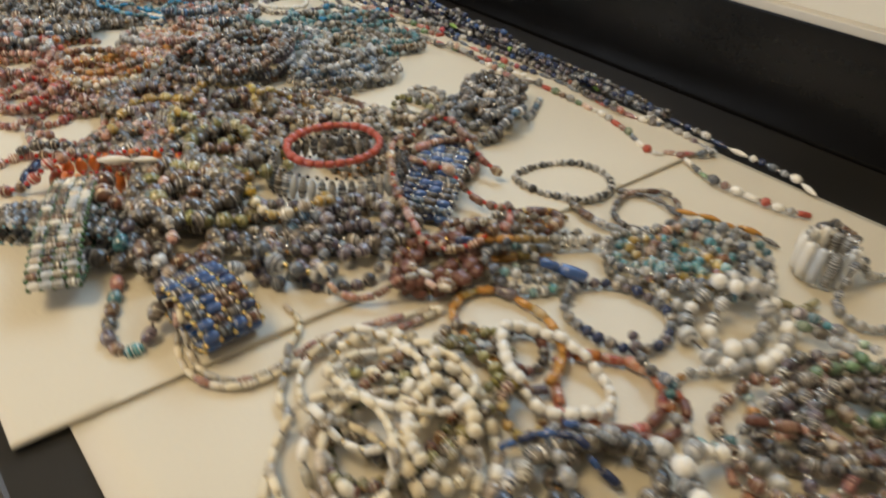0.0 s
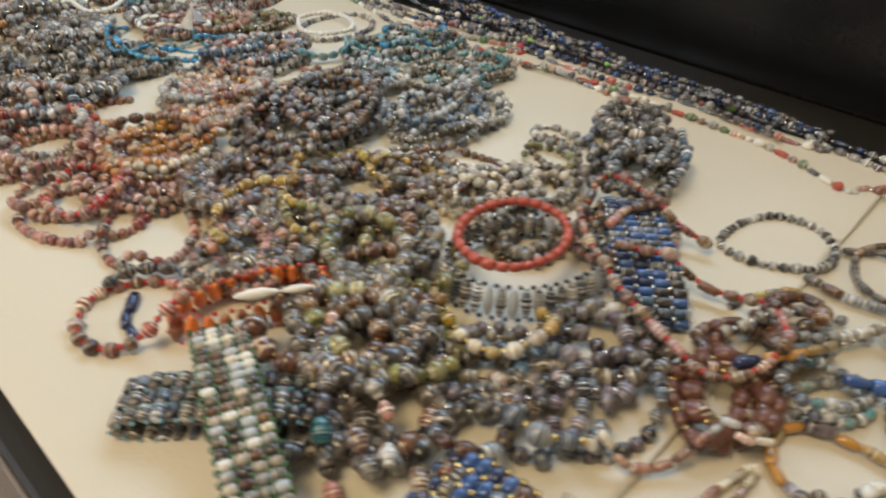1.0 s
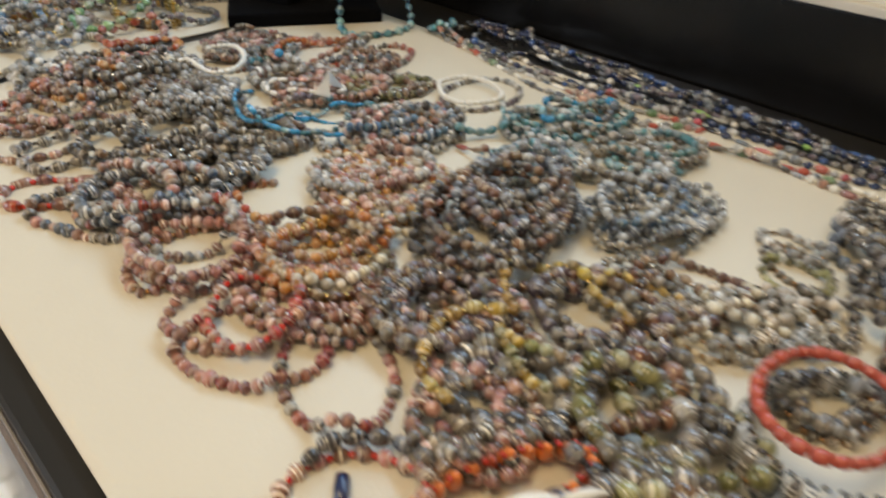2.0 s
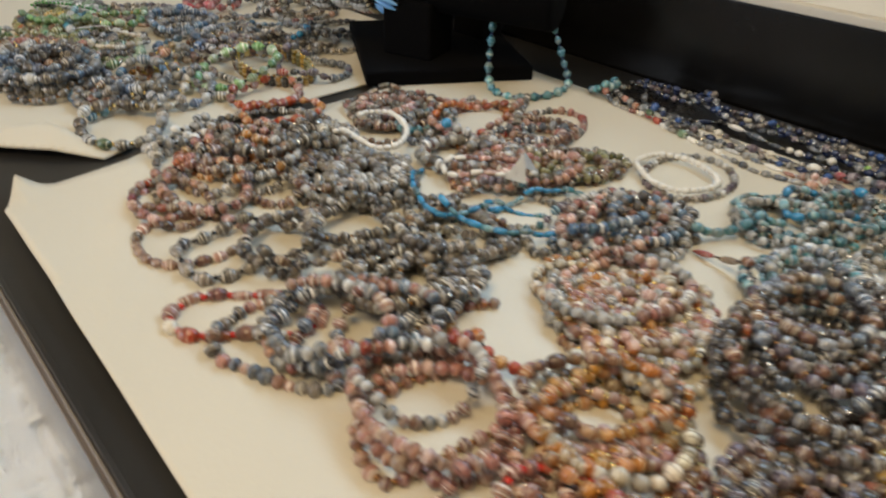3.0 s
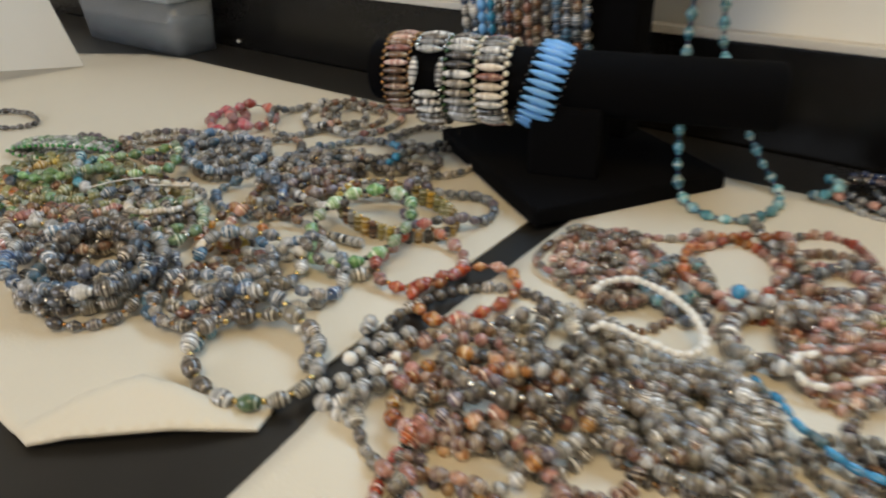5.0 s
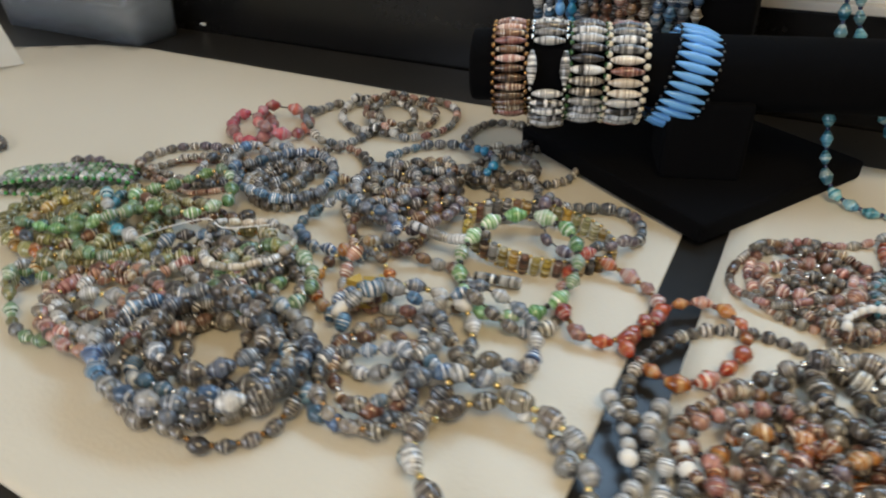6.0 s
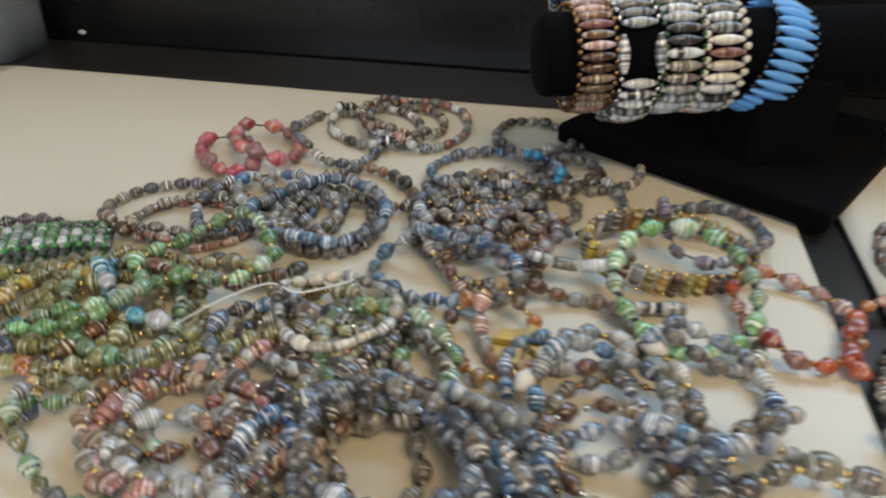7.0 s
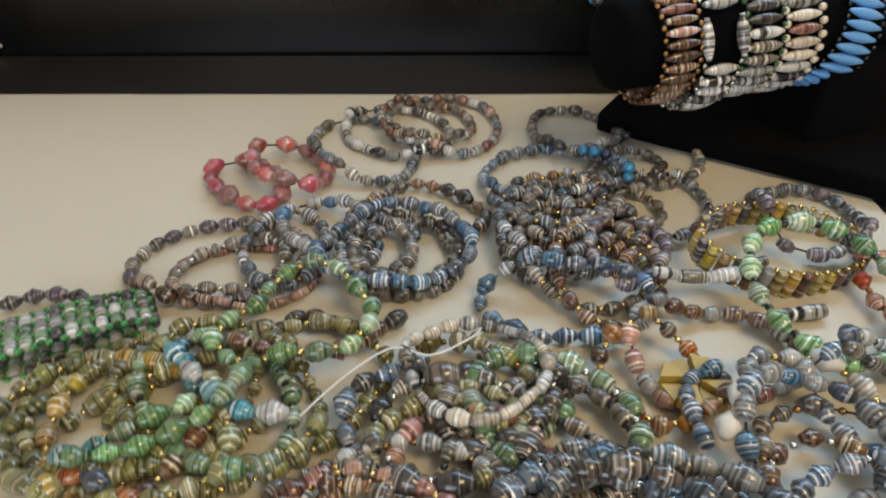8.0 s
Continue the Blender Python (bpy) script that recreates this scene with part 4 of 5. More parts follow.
# strands along the back edge
strand([(0.563, 0.932), (0.602, 0.915), (0.615, 0.868), (0.601, 0.820), (0.604, 0.780), (0.615, 0.740), (0.606, 0.703), (0.600, 0.673), (0.567, 0.567), (0.587, 0.728), (0.578, 0.663), (0.574, 0.544), (0.569, 0.456), (0.567, 0.374), (0.562, 0.302), (0.569, 0.295), (0.563, 0.243), (0.560, 0.198), (0.555, 0.155), (0.538, 0.133)], False, "navy denim purple dark pale denim white navy pale limeglass dark", "round barrel round spindle", 0.80, "silver")
strand([(0.550, 0.922), (0.542, 0.886), (0.534, 0.852), (0.551, 0.813), (0.544, 0.772), (0.542, 0.721), (0.545, 0.685), (0.541, 0.658), (0.551, 0.723), (0.555, 0.646), (0.539, 0.563), (0.539, 0.469), (0.547, 0.418), (0.541, 0.341), (0.546, 0.289), (0.555, 0.304), (0.546, 0.244), (0.540, 0.228), (0.504, 0.251)], False, "navy denim pale black denim purple pink white dark pale", "round barrel round spindle", 0.80, "silver")
strand([(0.546, 0.927), (0.534, 0.901), (0.530, 0.862), (0.518, 0.816), (0.511, 0.782), (0.501, 0.744), (0.504, 0.719), (0.533, 0.627), (0.536, 0.584), (0.509, 0.625), (0.516, 0.548), (0.525, 0.462), (0.523, 0.407), (0.520, 0.334), (0.510, 0.296), (0.495, 0.260), (0.512, 0.245), (0.497, 0.203), (0.499, 0.165), (0.504, 0.140), (0.514, 0.127)], False, "pale rose green coral denim white pale pale", "round barrel tube", 0.78, "silver")
strand([(0.598, 0.906), (0.562, 0.886), (0.555, 0.861), (0.557, 0.832), (0.576, 0.805), (0.568, 0.764), (0.564, 0.727), (0.572, 0.695)], False, "navy denim white denim black", "spindle round round", 0.80, "silver")
strand([(0.519, 0.838), (0.523, 0.786), (0.515, 0.692), (0.501, 0.606), (0.508, 0.556), (0.516, 0.510), (0.513, 0.445), (0.522, 0.412)], False, "pale denim rose pale dark white", "spindle round tube round", 0.78, "silver")
strand([(0.554, 0.918), (0.532, 0.875), (0.536, 0.835), (0.532, 0.795), (0.527, 0.752), (0.532, 0.719), (0.536, 0.692), (0.552, 0.599), (0.541, 0.666), (0.548, 0.596), (0.555, 0.508), (0.556, 0.438), (0.543, 0.375), (0.536, 0.317)], False, "royal navy denim purple dark pale redpaper", "barrel round round", 0.80, "black")
strand([(0.546, 0.944), (0.542, 0.925), (0.569, 0.926), (0.579, 0.941)], False, "turq", "round", 1.1)
for off, cols in ((0.006, "navy dark navy denim"), (-0.008, "navy black denim purple"), (0.016, "dark navy royal denim")):
    strand([(0.598 + off, 0.925), (0.606 + off, 0.86), (0.594 - off, 0.80), (0.592 + off, 0.73), (0.580 + off, 0.66), (0.576 - 0.4 * off, 0.56), (0.574 + off, 0.46), (0.570 + off, 0.36), (0.566 + 0.5 * off, 0.29)], False, cols, "round barrel", 0.72, "silver")
# middle of the table, near part
strand([(0.370, 0.301), (0.403, 0.298), (0.426, 0.283), (0.430, 0.259), (0.416, 0.243), (0.396, 0.240), (0.378, 0.251), (0.366, 0.271), (0.363, 0.288)], True, "bw", "round", 0.72)
heap(0.237, 0.246, 0.038, 0.024, 151, 7, .026, "maroon brown maroon", "nugget", 0.92, "goldbead", cap=0.012)
heap(0.282, 0.250, 0.028, 0.017, 150, 3, .026, "maroon brown brown", "tube", 1.0, cap=0.012)
heap(0.225, 0.306, 0.040, 0.030, 176, 6, .03, "dark purple grey", "round", 1.06, cap=0.014)
loop(0.195, 0.282, 0.028, 0.021, 172, "dark denim purple", "round", 0.9)
loop(0.174, 0.304, 0.027, 0.018, 19, "denim purple blue", "round", 1.0)
loop(0.146, 0.325, 0.028, 0.017, 31, "grey brown denim", "barrel", 0.95)
strand([(0.155, 0.314), (0.153, 0.300), (0.157, 0.288), (0.168, 0.277), (0.182, 0.273), (0.182, 0.284)], False, "denim", "round", 1.25, "goldbead")
strand([(0.174, 0.275), (0.173, 0.263), (0.185, 0.250), (0.201, 0.241), (0.220, 0.235), (0.218, 0.227), (0.227, 0.212)], False, "pale rose cream", "tube", 0.7)
heap(0.121, 0.356, 0.027, 0.025, 31, 4, .034, "grey brown dark", "barrel", 1.19, cap=0.010)
heap(0.206, 0.441, 0.048, 0.045, 35, 9, .032, "grey olive brown dark grey", "round", 1.12, "", cap=0.018)
heap(0.142, 0.399, 0.050, 0.037, 131, 10, .032, "dark grey brown olive grey", "round", 1.25, "", cap=0.022)
heap(0.198, 0.559, 0.048, 0.041, 78, 9, .034, "purple rose dark", "round", 0.85, cap=0.016)
heap(0.244, 0.505, 0.043, 0.042, 121, 7, .034, "purple grey brown", "round", 1.06, cap=0.016)
heap(0.315, 0.434, 0.059, 0.039, 140, 10, .03, "grey cream pale", "round", 0.8, cap=0.016)
heap(0.168, 0.503, 0.034, 0.028, 118, 4, .03, "grey dark", "barrel", 1.12, cap=0.012)
strand([(0.138, 0.508), (0.142, 0.530), (0.155, 0.545), (0.176, 0.550), (0.194, 0.545), (0.203, 0.530), (0.203, 0.521)], False, "gold", "barrel", 0.9, "goldbead")
strand([(0.203, 0.525), (0.220, 0.548), (0.241, 0.559), (0.257, 0.554), (0.265, 0.538), (0.257, 0.513), (0.250, 0.490), (0.240, 0.476)], False, "gold", "barrel", 0.8, "goldbead")
strand([(0.258, 0.512), (0.286, 0.512), (0.300, 0.497), (0.293, 0.475)], False, "gold", "barrel", 0.8, "goldbead")
strand([(0.197, 0.496), (0.191, 0.511), (0.192, 0.528), (0.176, 0.493), (0.184, 0.477)], False, "olive gold", "round", 0.8)
strand([(0.309, 0.350), (0.326, 0.353), (0.346, 0.345), (0.362, 0.334)], False, "rose brown", "tube", 1.0)
strand([(0.313, 0.270), (0.332, 0.264), (0.351, 0.250), (0.357, 0.233)], False, "gold brown grey", "tube", 0.75)
strand([(0.256, 0.247), (0.270, 0.238), (0.283, 0.225), (0.312, 0.214)], False, "gold navy pale", "tube", 1.0)
loop(0.279, 0.209, 0.025, 0.012, 142, "denim teal pale", "round", 0.75)
strand([(0.056, 0.530), (0.071, 0.536), (0.090, 0.530), (0.103, 0.515), (0.105, 0.496), (0.095, 0.481), (0.079, 0.478), (0.064, 0.483), (0.050, 0.495), (0.047, 0.512)], True, "brown redpaper rose brown", "round", 0.95, "red")
strand([(0.085, 0.521), (0.072, 0.509), (0.068, 0.495), (0.069, 0.483)], False, "navy", "tube", 1.0)
strand([(0.073, 0.534), (0.088, 0.535), (0.103, 0.524), (0.117, 0.505), (0.119, 0.487), (0.125, 0.474)], False, "grey dark denim", "barrel", 0.95)
loop(0.119, 0.572, 0.043, 0.027, 69, "redpaper rose grey", "round", 0.8)
loop(0.099, 0.617, 0.043, 0.027, 120, "rose redpaper", "disc", 0.9)
strand([(0.149, 0.422), (0.126, 0.401), (0.107, 0.380), (0.092, 0.366), (0.084, 0.354), (0.068, 0.323), (0.059, 0.302), (0.064, 0.288), (0.075, 0.289), (0.092, 0.305), (0.109, 0.324)], False, "grey brown teal rose purple", "barrel", 0.95)
strand([(0.101, 0.356), (0.093, 0.338), (0.087, 0.322)], False, "dark brown", "bicone", 1.1)
strand([(0.121, 0.367), (0.116, 0.349), (0.102, 0.334), (0.103, 0.319)], False, "pale grey rose", "bicone", 1.0)
# rose, amber and dark heaps
heap(0.117, 0.715, 0.048, 0.035, 66, 2, .045, "rose", "disc", 0.9, cap=0.012)
loop(0.119, 0.719, 0.044, 0.034, 68, "rose", "disc", 0.95)
loop(0.124, 0.731, 0.032, 0.022, 136, "rose pale", "disc", 0.85)
loop(0.103, 0.643, 0.036, 0.027, 136, "rose", "disc", 0.9)
strand([(0.089, 0.644), (0.103, 0.657), (0.119, 0.660), (0.134, 0.652), (0.140, 0.636), (0.133, 0.619), (0.119, 0.607), (0.103, 0.606), (0.089, 0.615), (0.085, 0.629)], True, "redpaper rose orange", "disc", 1.0, "red")
strand([(0.117, 0.602), (0.135, 0.606), (0.150, 0.604), (0.160, 0.592), (0.159, 0.578), (0.150, 0.567)], False, "redpaper rose", "round", 0.9)
heap(0.174, 0.650, 0.044, 0.041, 4, 8, .036, "orange rose brown orange cream", "round", 0.82, "goldbead", cap=0.017)
heap(0.244, 0.682, 0.054, 0.040, 31, 9, .034, "orange rose cream pale", "round", 0.78, "goldbead", cap=0.014)
strand([(0.206, 0.753), (0.187, 0.764), (0.174, 0.762), (0.162, 0.743), (0.159, 0.724), (0.162, 0.712), (0.165, 0.701), (0.170, 0.687)], False, "coral orange redpaper", "round", 0.9)
strand([(0.162, 0.726), (0.162, 0.721), (0.162, 0.715)], False, "red", "round", 1.4)
loop(0.177, 0.663, 0.036, 0.022, 144, "brown orange", "barrel", 0.8, cap=0.02)
heap(0.189, 0.565, 0.041, 0.029, 159, 8, .035, "purple brown grey dark", "round", 0.88, "", cap=0.018)
heap(0.283, 0.605, 0.075, 0.047, 18, 14, .042, "dark dark brown purple dark denim", "round", 0.85, "", cap=0.026)
loop(0.302, 0.609, 0.059, 0.034, 20, "dark denim brown", "round", 0.85, "silver", cap=0.028)
loop(0.281, 0.601, 0.061, 0.042, 11, "dark brown", "round", 0.85, cap=0.026)
loop(0.315, 0.617, 0.034, 0.024, 2, "dark brown denim", "barrel", 0.85, cap=0.026)
heap(0.369, 0.535, 0.064, 0.036, 175, 10, .036, "pale denim blue grey", "round", 0.82, "silver", cap=0.017)
loop(0.370, 0.554, 0.051, 0.022, 15, "pale frost denim", "round", 0.85)
heap(0.444, 0.668, 0.068, 0.040, 159, 11, .03, "teal grey pale teal", "round", 0.74, "", cap=0.015)
loop(0.431, 0.703, 0.034, 0.018, 24, "teal turq", "tube", 0.6)
loop(0.464, 0.670, 0.035, 0.021, 162, "turq azure denim", "barrel", 0.75, cap=0.024)
heap(0.436, 0.590, 0.065, 0.038, 169, 11, .034, "grey teal pale grey", "round", 0.78, "", cap=0.015)
heap(0.368, 0.642, 0.049, 0.033, 170, 8, .032, "pale denim teal", "round", 0.78, "silver", cap=0.014)
heap(0.421, 0.397, 0.072, 0.038, 20, 14, .03, "denim dark grey dark", "round", 0.95, "", cap=0.020)
strand([(0.495, 0.390), (0.454, 0.367), (0.405, 0.350), (0.381, 0.353)], False, "denim blue", "round", 0.9)
heap(0.392, 0.447, 0.052, 0.020, 29, 4, .024, "grey olive pale", "round", 0.78, cap=0.012)
# middle of the table, far part
loop(0.387, 0.952, 0.055, 0.028, 34, "redpaper orange rose", "disc", 0.95)
loop(0.437, 0.906, 0.041, 0.028, 20, "redpaper bw rose", "disc", 0.9)
strand([(0.476, 0.970), (0.429, 0.939), (0.391, 0.909)], False, "denim grey", "disc", 1.0)
strand([(0.355, 1.072), (0.388, 1.057), (0.403, 1.019), (0.421, 0.984)], False, "rose pale grey", "barrel", 0.75)
loop(0.347, 1.024, 0.045, 0.040, 44, "brown rose grey", "disc", 0.85)
heap(0.316, 1.006, 0.049, 0.040, 45, 5, .03, "brown grey", "disc", 0.85, cap=0.010)
heap(0.234, 0.929, 0.053, 0.050, 59, 10, .033, "grey pale dark grey", "disc", 0.95, "", cap=0.015)
heap(0.187, 0.998, 0.073, 0.047, 58, 6, .035, "brown grey orange grey", "disc", 0.95, "", cap=0.017)
loop(0.221, 1.050, 0.059, 0.056, 132, "grey dark", "round", 0.95, cap=0.022)
loop(0.166, 0.991, 0.042, 0.028, 147, "orange pale purple", "round", 0.9, cap=0.024)
loop(0.240, 1.004, 0.033, 0.028, 110, "grey", "round", 0.95, cap=0.02)
loop(0.446, 0.769, 0.046, 0.030, 179, "pale purple grey", "round", 0.75)
strand([(0.283, 0.791), (0.293, 0.784)], False, "amber", "tube", 1.2, cap=0.024)
heap(0.341, 0.864, 0.065, 0.042, 138, 11, .032, "rose brown grey rose", "disc", 0.85, "", cap=0.014)
heap(0.391, 0.834, 0.044, 0.029, 143, 6, .03, "brown olive grey", "disc", 0.8, cap=0.010)
heap(0.335, 0.757, 0.061, 0.043, 177, 11, .034, "grey blue rose dark pale", "disc", 0.9, "", cap=0.017)
loop(0.289, 0.826, 0.042, 0.026, 137, "grey purple teal", "disc", 0.85, cap=0.014)
strand([(0.208, 0.823), (0.216, 0.807), (0.234, 0.793), (0.251, 0.786), (0.269, 0.790), (0.262, 0.774), (0.273, 0.765), (0.294, 0.759)], False, "grey bw", "disc", 0.95)
heap(0.177, 0.795, 0.048, 0.033, 135, 12, .034, "grey denim dark grey", "disc", 0.95, "", cap=0.017)
loop(0.226, 0.822, 0.038, 0.030, 25, "grey dark", "disc", 0.95)
loop(0.209, 0.866, 0.046, 0.029, 131, "grey pale", "disc", 0.95, "black")
loop(0.185, 0.865, 0.029, 0.027, 126, "grey", "disc", 1.0)
strand([(0.084, 0.967), (0.070, 0.953), (0.067, 0.930), (0.077, 0.911), (0.090, 0.905), (0.106, 0.902), (0.127, 0.909), (0.133, 0.925), (0.125, 0.948), (0.107, 0.965)], True, "brown rose brown", "barrel", 0.85)
strand([(0.080, 0.909), (0.089, 0.925), (0.109, 0.927), (0.133, 0.925), (0.149, 0.911), (0.157, 0.891), (0.151, 0.865), (0.140, 0.870), (0.118, 0.876), (0.094, 0.878), (0.082, 0.887)], True, "grey dark grey", "bicone", 1.0, "black")
loop(0.136, 0.882, 0.029, 0.021, 54, "grey dark", "disc", 1.0)
strand([(0.116, 0.874), (0.123, 0.858), (0.141, 0.843), (0.158, 0.832), (0.177, 0.826)], False, "grey brown dark", "barrel", 0.85, "black")
loop(0.108, 0.982, 0.033, 0.025, 98, "rose brown", "barrel", 0.8)
strand([(0.120, 0.954), (0.105, 0.968), (0.095, 0.984), (0.083, 0.984), (0.091, 1.008), (0.112, 1.025), (0.130, 1.026), (0.150, 1.027)], False, "rose brown redpaper", "barrel", 0.8)
strand([(0.052, 0.860), (0.061, 0.871), (0.076, 0.870), (0.093, 0.858), (0.109, 0.844), (0.122, 0.826), (0.120, 0.810), (0.103, 0.805), (0.091, 0.813), (0.078, 0.824), (0.062, 0.835), (0.051, 0.847)], True, "rose redpaper rust rose rose cream", "tube barrel", 1.05, "red")
strand([(0.058, 0.818), (0.069, 0.834), (0.092, 0.843), (0.112, 0.834), (0.118, 0.818), (0.110, 0.806), (0.092, 0.798), (0.092, 0.776), (0.097, 0.760), (0.085, 0.763), (0.073, 0.781), (0.065, 0.802)], True, "grey rose denim", "disc", 1.0)
loop(0.110, 0.789, 0.033, 0.030, 128, "pale rose denim", "disc", 1.0)
loop(0.138, 0.773, 0.027, 0.020, 135, "blue denim rose", "disc", 0.95)
strand([(0.079, 0.782), (0.093, 0.770), (0.110, 0.755), (0.127, 0.747), (0.143, 0.737), (0.157, 0.726)], False, "rose pale redpaper", "disc", 0.95)
strand([(0.110, 0.831), (0.127, 0.814), (0.147, 0.798), (0.159, 0.780), (0.164, 0.761)], False, "rose redpaper pale", "disc", 0.9)
heap(0.258, 0.696, 0.055, 0.037, 154, 11, .036, "rose orange cream pale", "round", 0.8, "goldbead", cap=0.010)
loop(0.259, 0.707, 0.044, 0.031, 164, "rose pale", "round", 0.85)
strand([(0.352, 0.714), (0.370, 0.708), (0.398, 0.692), (0.427, 0.676)], False, "turq teal", "barrel", 0.8)
strand([(0.346, 0.708), (0.346, 0.689), (0.339, 0.669), (0.322, 0.655), (0.291, 0.645), (0.263, 0.635), (0.238, 0.635)], False, "brown redpaper cream", "spindle barrel", 0.75)
strand([(0.128, 1.089), (0.132, 1.079), (0.130, 1.062), (0.146, 1.072), (0.158, 1.075), (0.174, 1.076)], False, "pale", "round", 1.05, "black")
strand([(0.130, 1.087), (0.143, 1.086), (0.161, 1.084), (0.188, 1.088), (0.207, 1.085)], False, "pale", "round", 1.05, "black")
strand([(0.128, 1.073), (0.143, 1.067), (0.158, 1.065), (0.182, 1.073), (0.203, 1.079)], False, "pale pale white", "round", 1.05, "black")
strand([(0.139, 1.069), (0.124, 1.049), (0.116, 1.030), (0.113, 1.016), (0.118, 1.007)], False, "grey rose", "barrel", 0.85)
# far sheet
loop(0.388, 1.519, 0.034, 0.020, 44, "pink", "bicone", 1.3)
loop(0.404, 1.493, 0.033, 0.023, 45, "pink", "bicone", 1.35)
loop(0.439, 1.446, 0.050, 0.036, 37, "denim grey", "barrel", 0.9)
loop(0.466, 1.425, 0.044, 0.037, 41, "bw dark pale", "barrel", 0.9)
loop(0.479, 1.391, 0.051, 0.039, 26, "grey pale denim rose", "barrel", 0.85)
loop(0.475, 1.403, 0.036, 0.034, 73, "grey brown", "barrel", 0.85)
strand([(0.344, 1.444), (0.360, 1.438), (0.374, 1.425), (0.389, 1.406), (0.376, 1.379), (0.352, 1.359), (0.337, 1.365), (0.333, 1.383)], False, "dark brown", "bicone", 1.0)
loop(0.303, 1.510, 0.052, 0.035, 90, "purple grey brown", "barrel", 0.95)
loop(0.290, 1.493, 0.043, 0.026, 98, "rose brown", "tube", 0.75)
loop(0.329, 1.452, 0.038, 0.024, 43, "pale denim blue", "barrel", 0.95)
heap(0.317, 1.410, 0.045, 0.037, 69, 6, .032, "grey denim dark", "barrel", 0.92, cap=0.010)
strand([(0.290, 1.450), (0.322, 1.441), (0.355, 1.414), (0.334, 1.381), (0.307, 1.367), (0.285, 1.382), (0.273, 1.409)], True, "blue denim", "barrel", 0.95)
strand([(0.232, 1.469), (0.247, 1.462), (0.258, 1.451), (0.249, 1.425), (0.251, 1.409), (0.261, 1.402)], False, "dark brown", "barrel", 0.95)
heap(0.200, 1.490, 0.089, 0.044, 102, 8, .055, "olive gold olive green olive", "barrel", 0.95, "goldbead", cap=0.010)
strand([(0.160, 1.530), (0.170, 1.513), (0.181, 1.497), (0.193, 1.487), (0.206, 1.489), (0.225, 1.501), (0.236, 1.481)], False, "green lime teal", "bicone", 1.0)
strand([(0.216, 1.502), (0.201, 1.484), (0.189, 1.461), (0.190, 1.442)], False, "teal pale", "bicone", 1.05)
strand([(0.154, 1.523), (0.151, 1.506), (0.143, 1.486), (0.125, 1.477), (0.113, 1.483)], False, "blue denim orange", "bicone", 1.0)
strand([(0.112, 1.471), (0.125, 1.477), (0.134, 1.466), (0.144, 1.455)], False, "lime olive", "bicone", 0.9)
loop(0.117, 1.439, 0.037, 0.022, 66, "olive pale green", "bicone", 0.95)
heap(0.210, 1.360, 0.043, 0.030, 44, 4, .032, "green olive dark", "barrel", 1.05, cap=0.010)
strand([(0.228, 1.480), (0.222, 1.456), (0.223, 1.434), (0.234, 1.415), (0.242, 1.403)], False, "dark brown", "bicone", 1.05)
strand([(0.167, 1.406), (0.186, 1.419), (0.205, 1.415), (0.217, 1.394), (0.222, 1.377)], False, "blue denim dark", "bicone", 1.05)
heap(0.333, 1.298, 0.077, 0.053, 20, 13, .036, "brown dark purple denim grey", "barrel", 0.95, "goldbead", cap=0.017)
loop(0.400, 1.316, 0.049, 0.036, 111, "denim blue", "barrel", 0.88, cap=0.014)
loop(0.429, 1.242, 0.039, 0.032, 172, "denim grey", "round", 0.85)
loop(0.466, 1.294, 0.043, 0.028, 13, "dark grey", "barrel", 0.88)
strand([(0.278, 1.275), (0.280, 1.260), (0.280, 1.241), (0.283, 1.223), (0.291, 1.221)], False, "bw pale grey", "tube", 1.15)
strand([(0.264, 1.363), (0.284, 1.357), (0.286, 1.336), (0.282, 1.313), (0.278, 1.287), (0.263, 1.279), (0.246, 1.290), (0.246, 1.317), (0.245, 1.337), (0.261, 1.362)], False, "blue denim", "bicone", 1.0)
strand([(0.221, 1.290), (0.242, 1.292), (0.257, 1.275), (0.264, 1.251), (0.263, 1.229), (0.247, 1.214), (0.227, 1.214), (0.215, 1.232), (0.207, 1.256), (0.204, 1.276)], True, "rose pale brown", "barrel", 0.95)
loop(0.219, 1.282, 0.027, 0.024, 32, "orange brown", "round", 1.0, "goldbead")
strand([(0.178, 1.268), (0.202, 1.254), (0.223, 1.241), (0.227, 1.222), (0.225, 1.205), (0.212, 1.194), (0.193, 1.188), (0.178, 1.189), (0.163, 1.201), (0.152, 1.209)], False, "pale white denim", "bicone", 1.1, "goldbead")
strand([(0.225, 1.205), (0.225, 1.186), (0.227, 1.167), (0.238, 1.156), (0.254, 1.157)], False, "denim grey", "barrel", 1.0)
strand([(0.214, 1.222), (0.223, 1.211), (0.237, 1.188), (0.231, 1.168), (0.212, 1.156), (0.189, 1.158), (0.176, 1.173), (0.170, 1.194), (0.181, 1.209)], True, "denim blue pale", "bicone", 1.0)
loop(0.183, 1.231, 0.030, 0.026, 115, "blue pale denim", "barrel", 1.0)
loop(0.145, 1.224, 0.027, 0.025, 114, "grey denim blue", "bicone", 1.05)
strand([(0.114, 1.179), (0.133, 1.186), (0.153, 1.185), (0.168, 1.174), (0.173, 1.159), (0.169, 1.145), (0.163, 1.129), (0.152, 1.117), (0.137, 1.111)], False, "pale teal denim pale", "round", 1.15, "goldbead")
heap(0.122, 1.307, 0.062, 0.047, 89, 9, .05, "grey denim dark grey blue", "bicone barrel", 1.0, "silver", cap=0.020)
loop(0.122, 1.310, 0.061, 0.043, 97, "denim blue pale dark", "bicone", 1.15, cap=0.020)
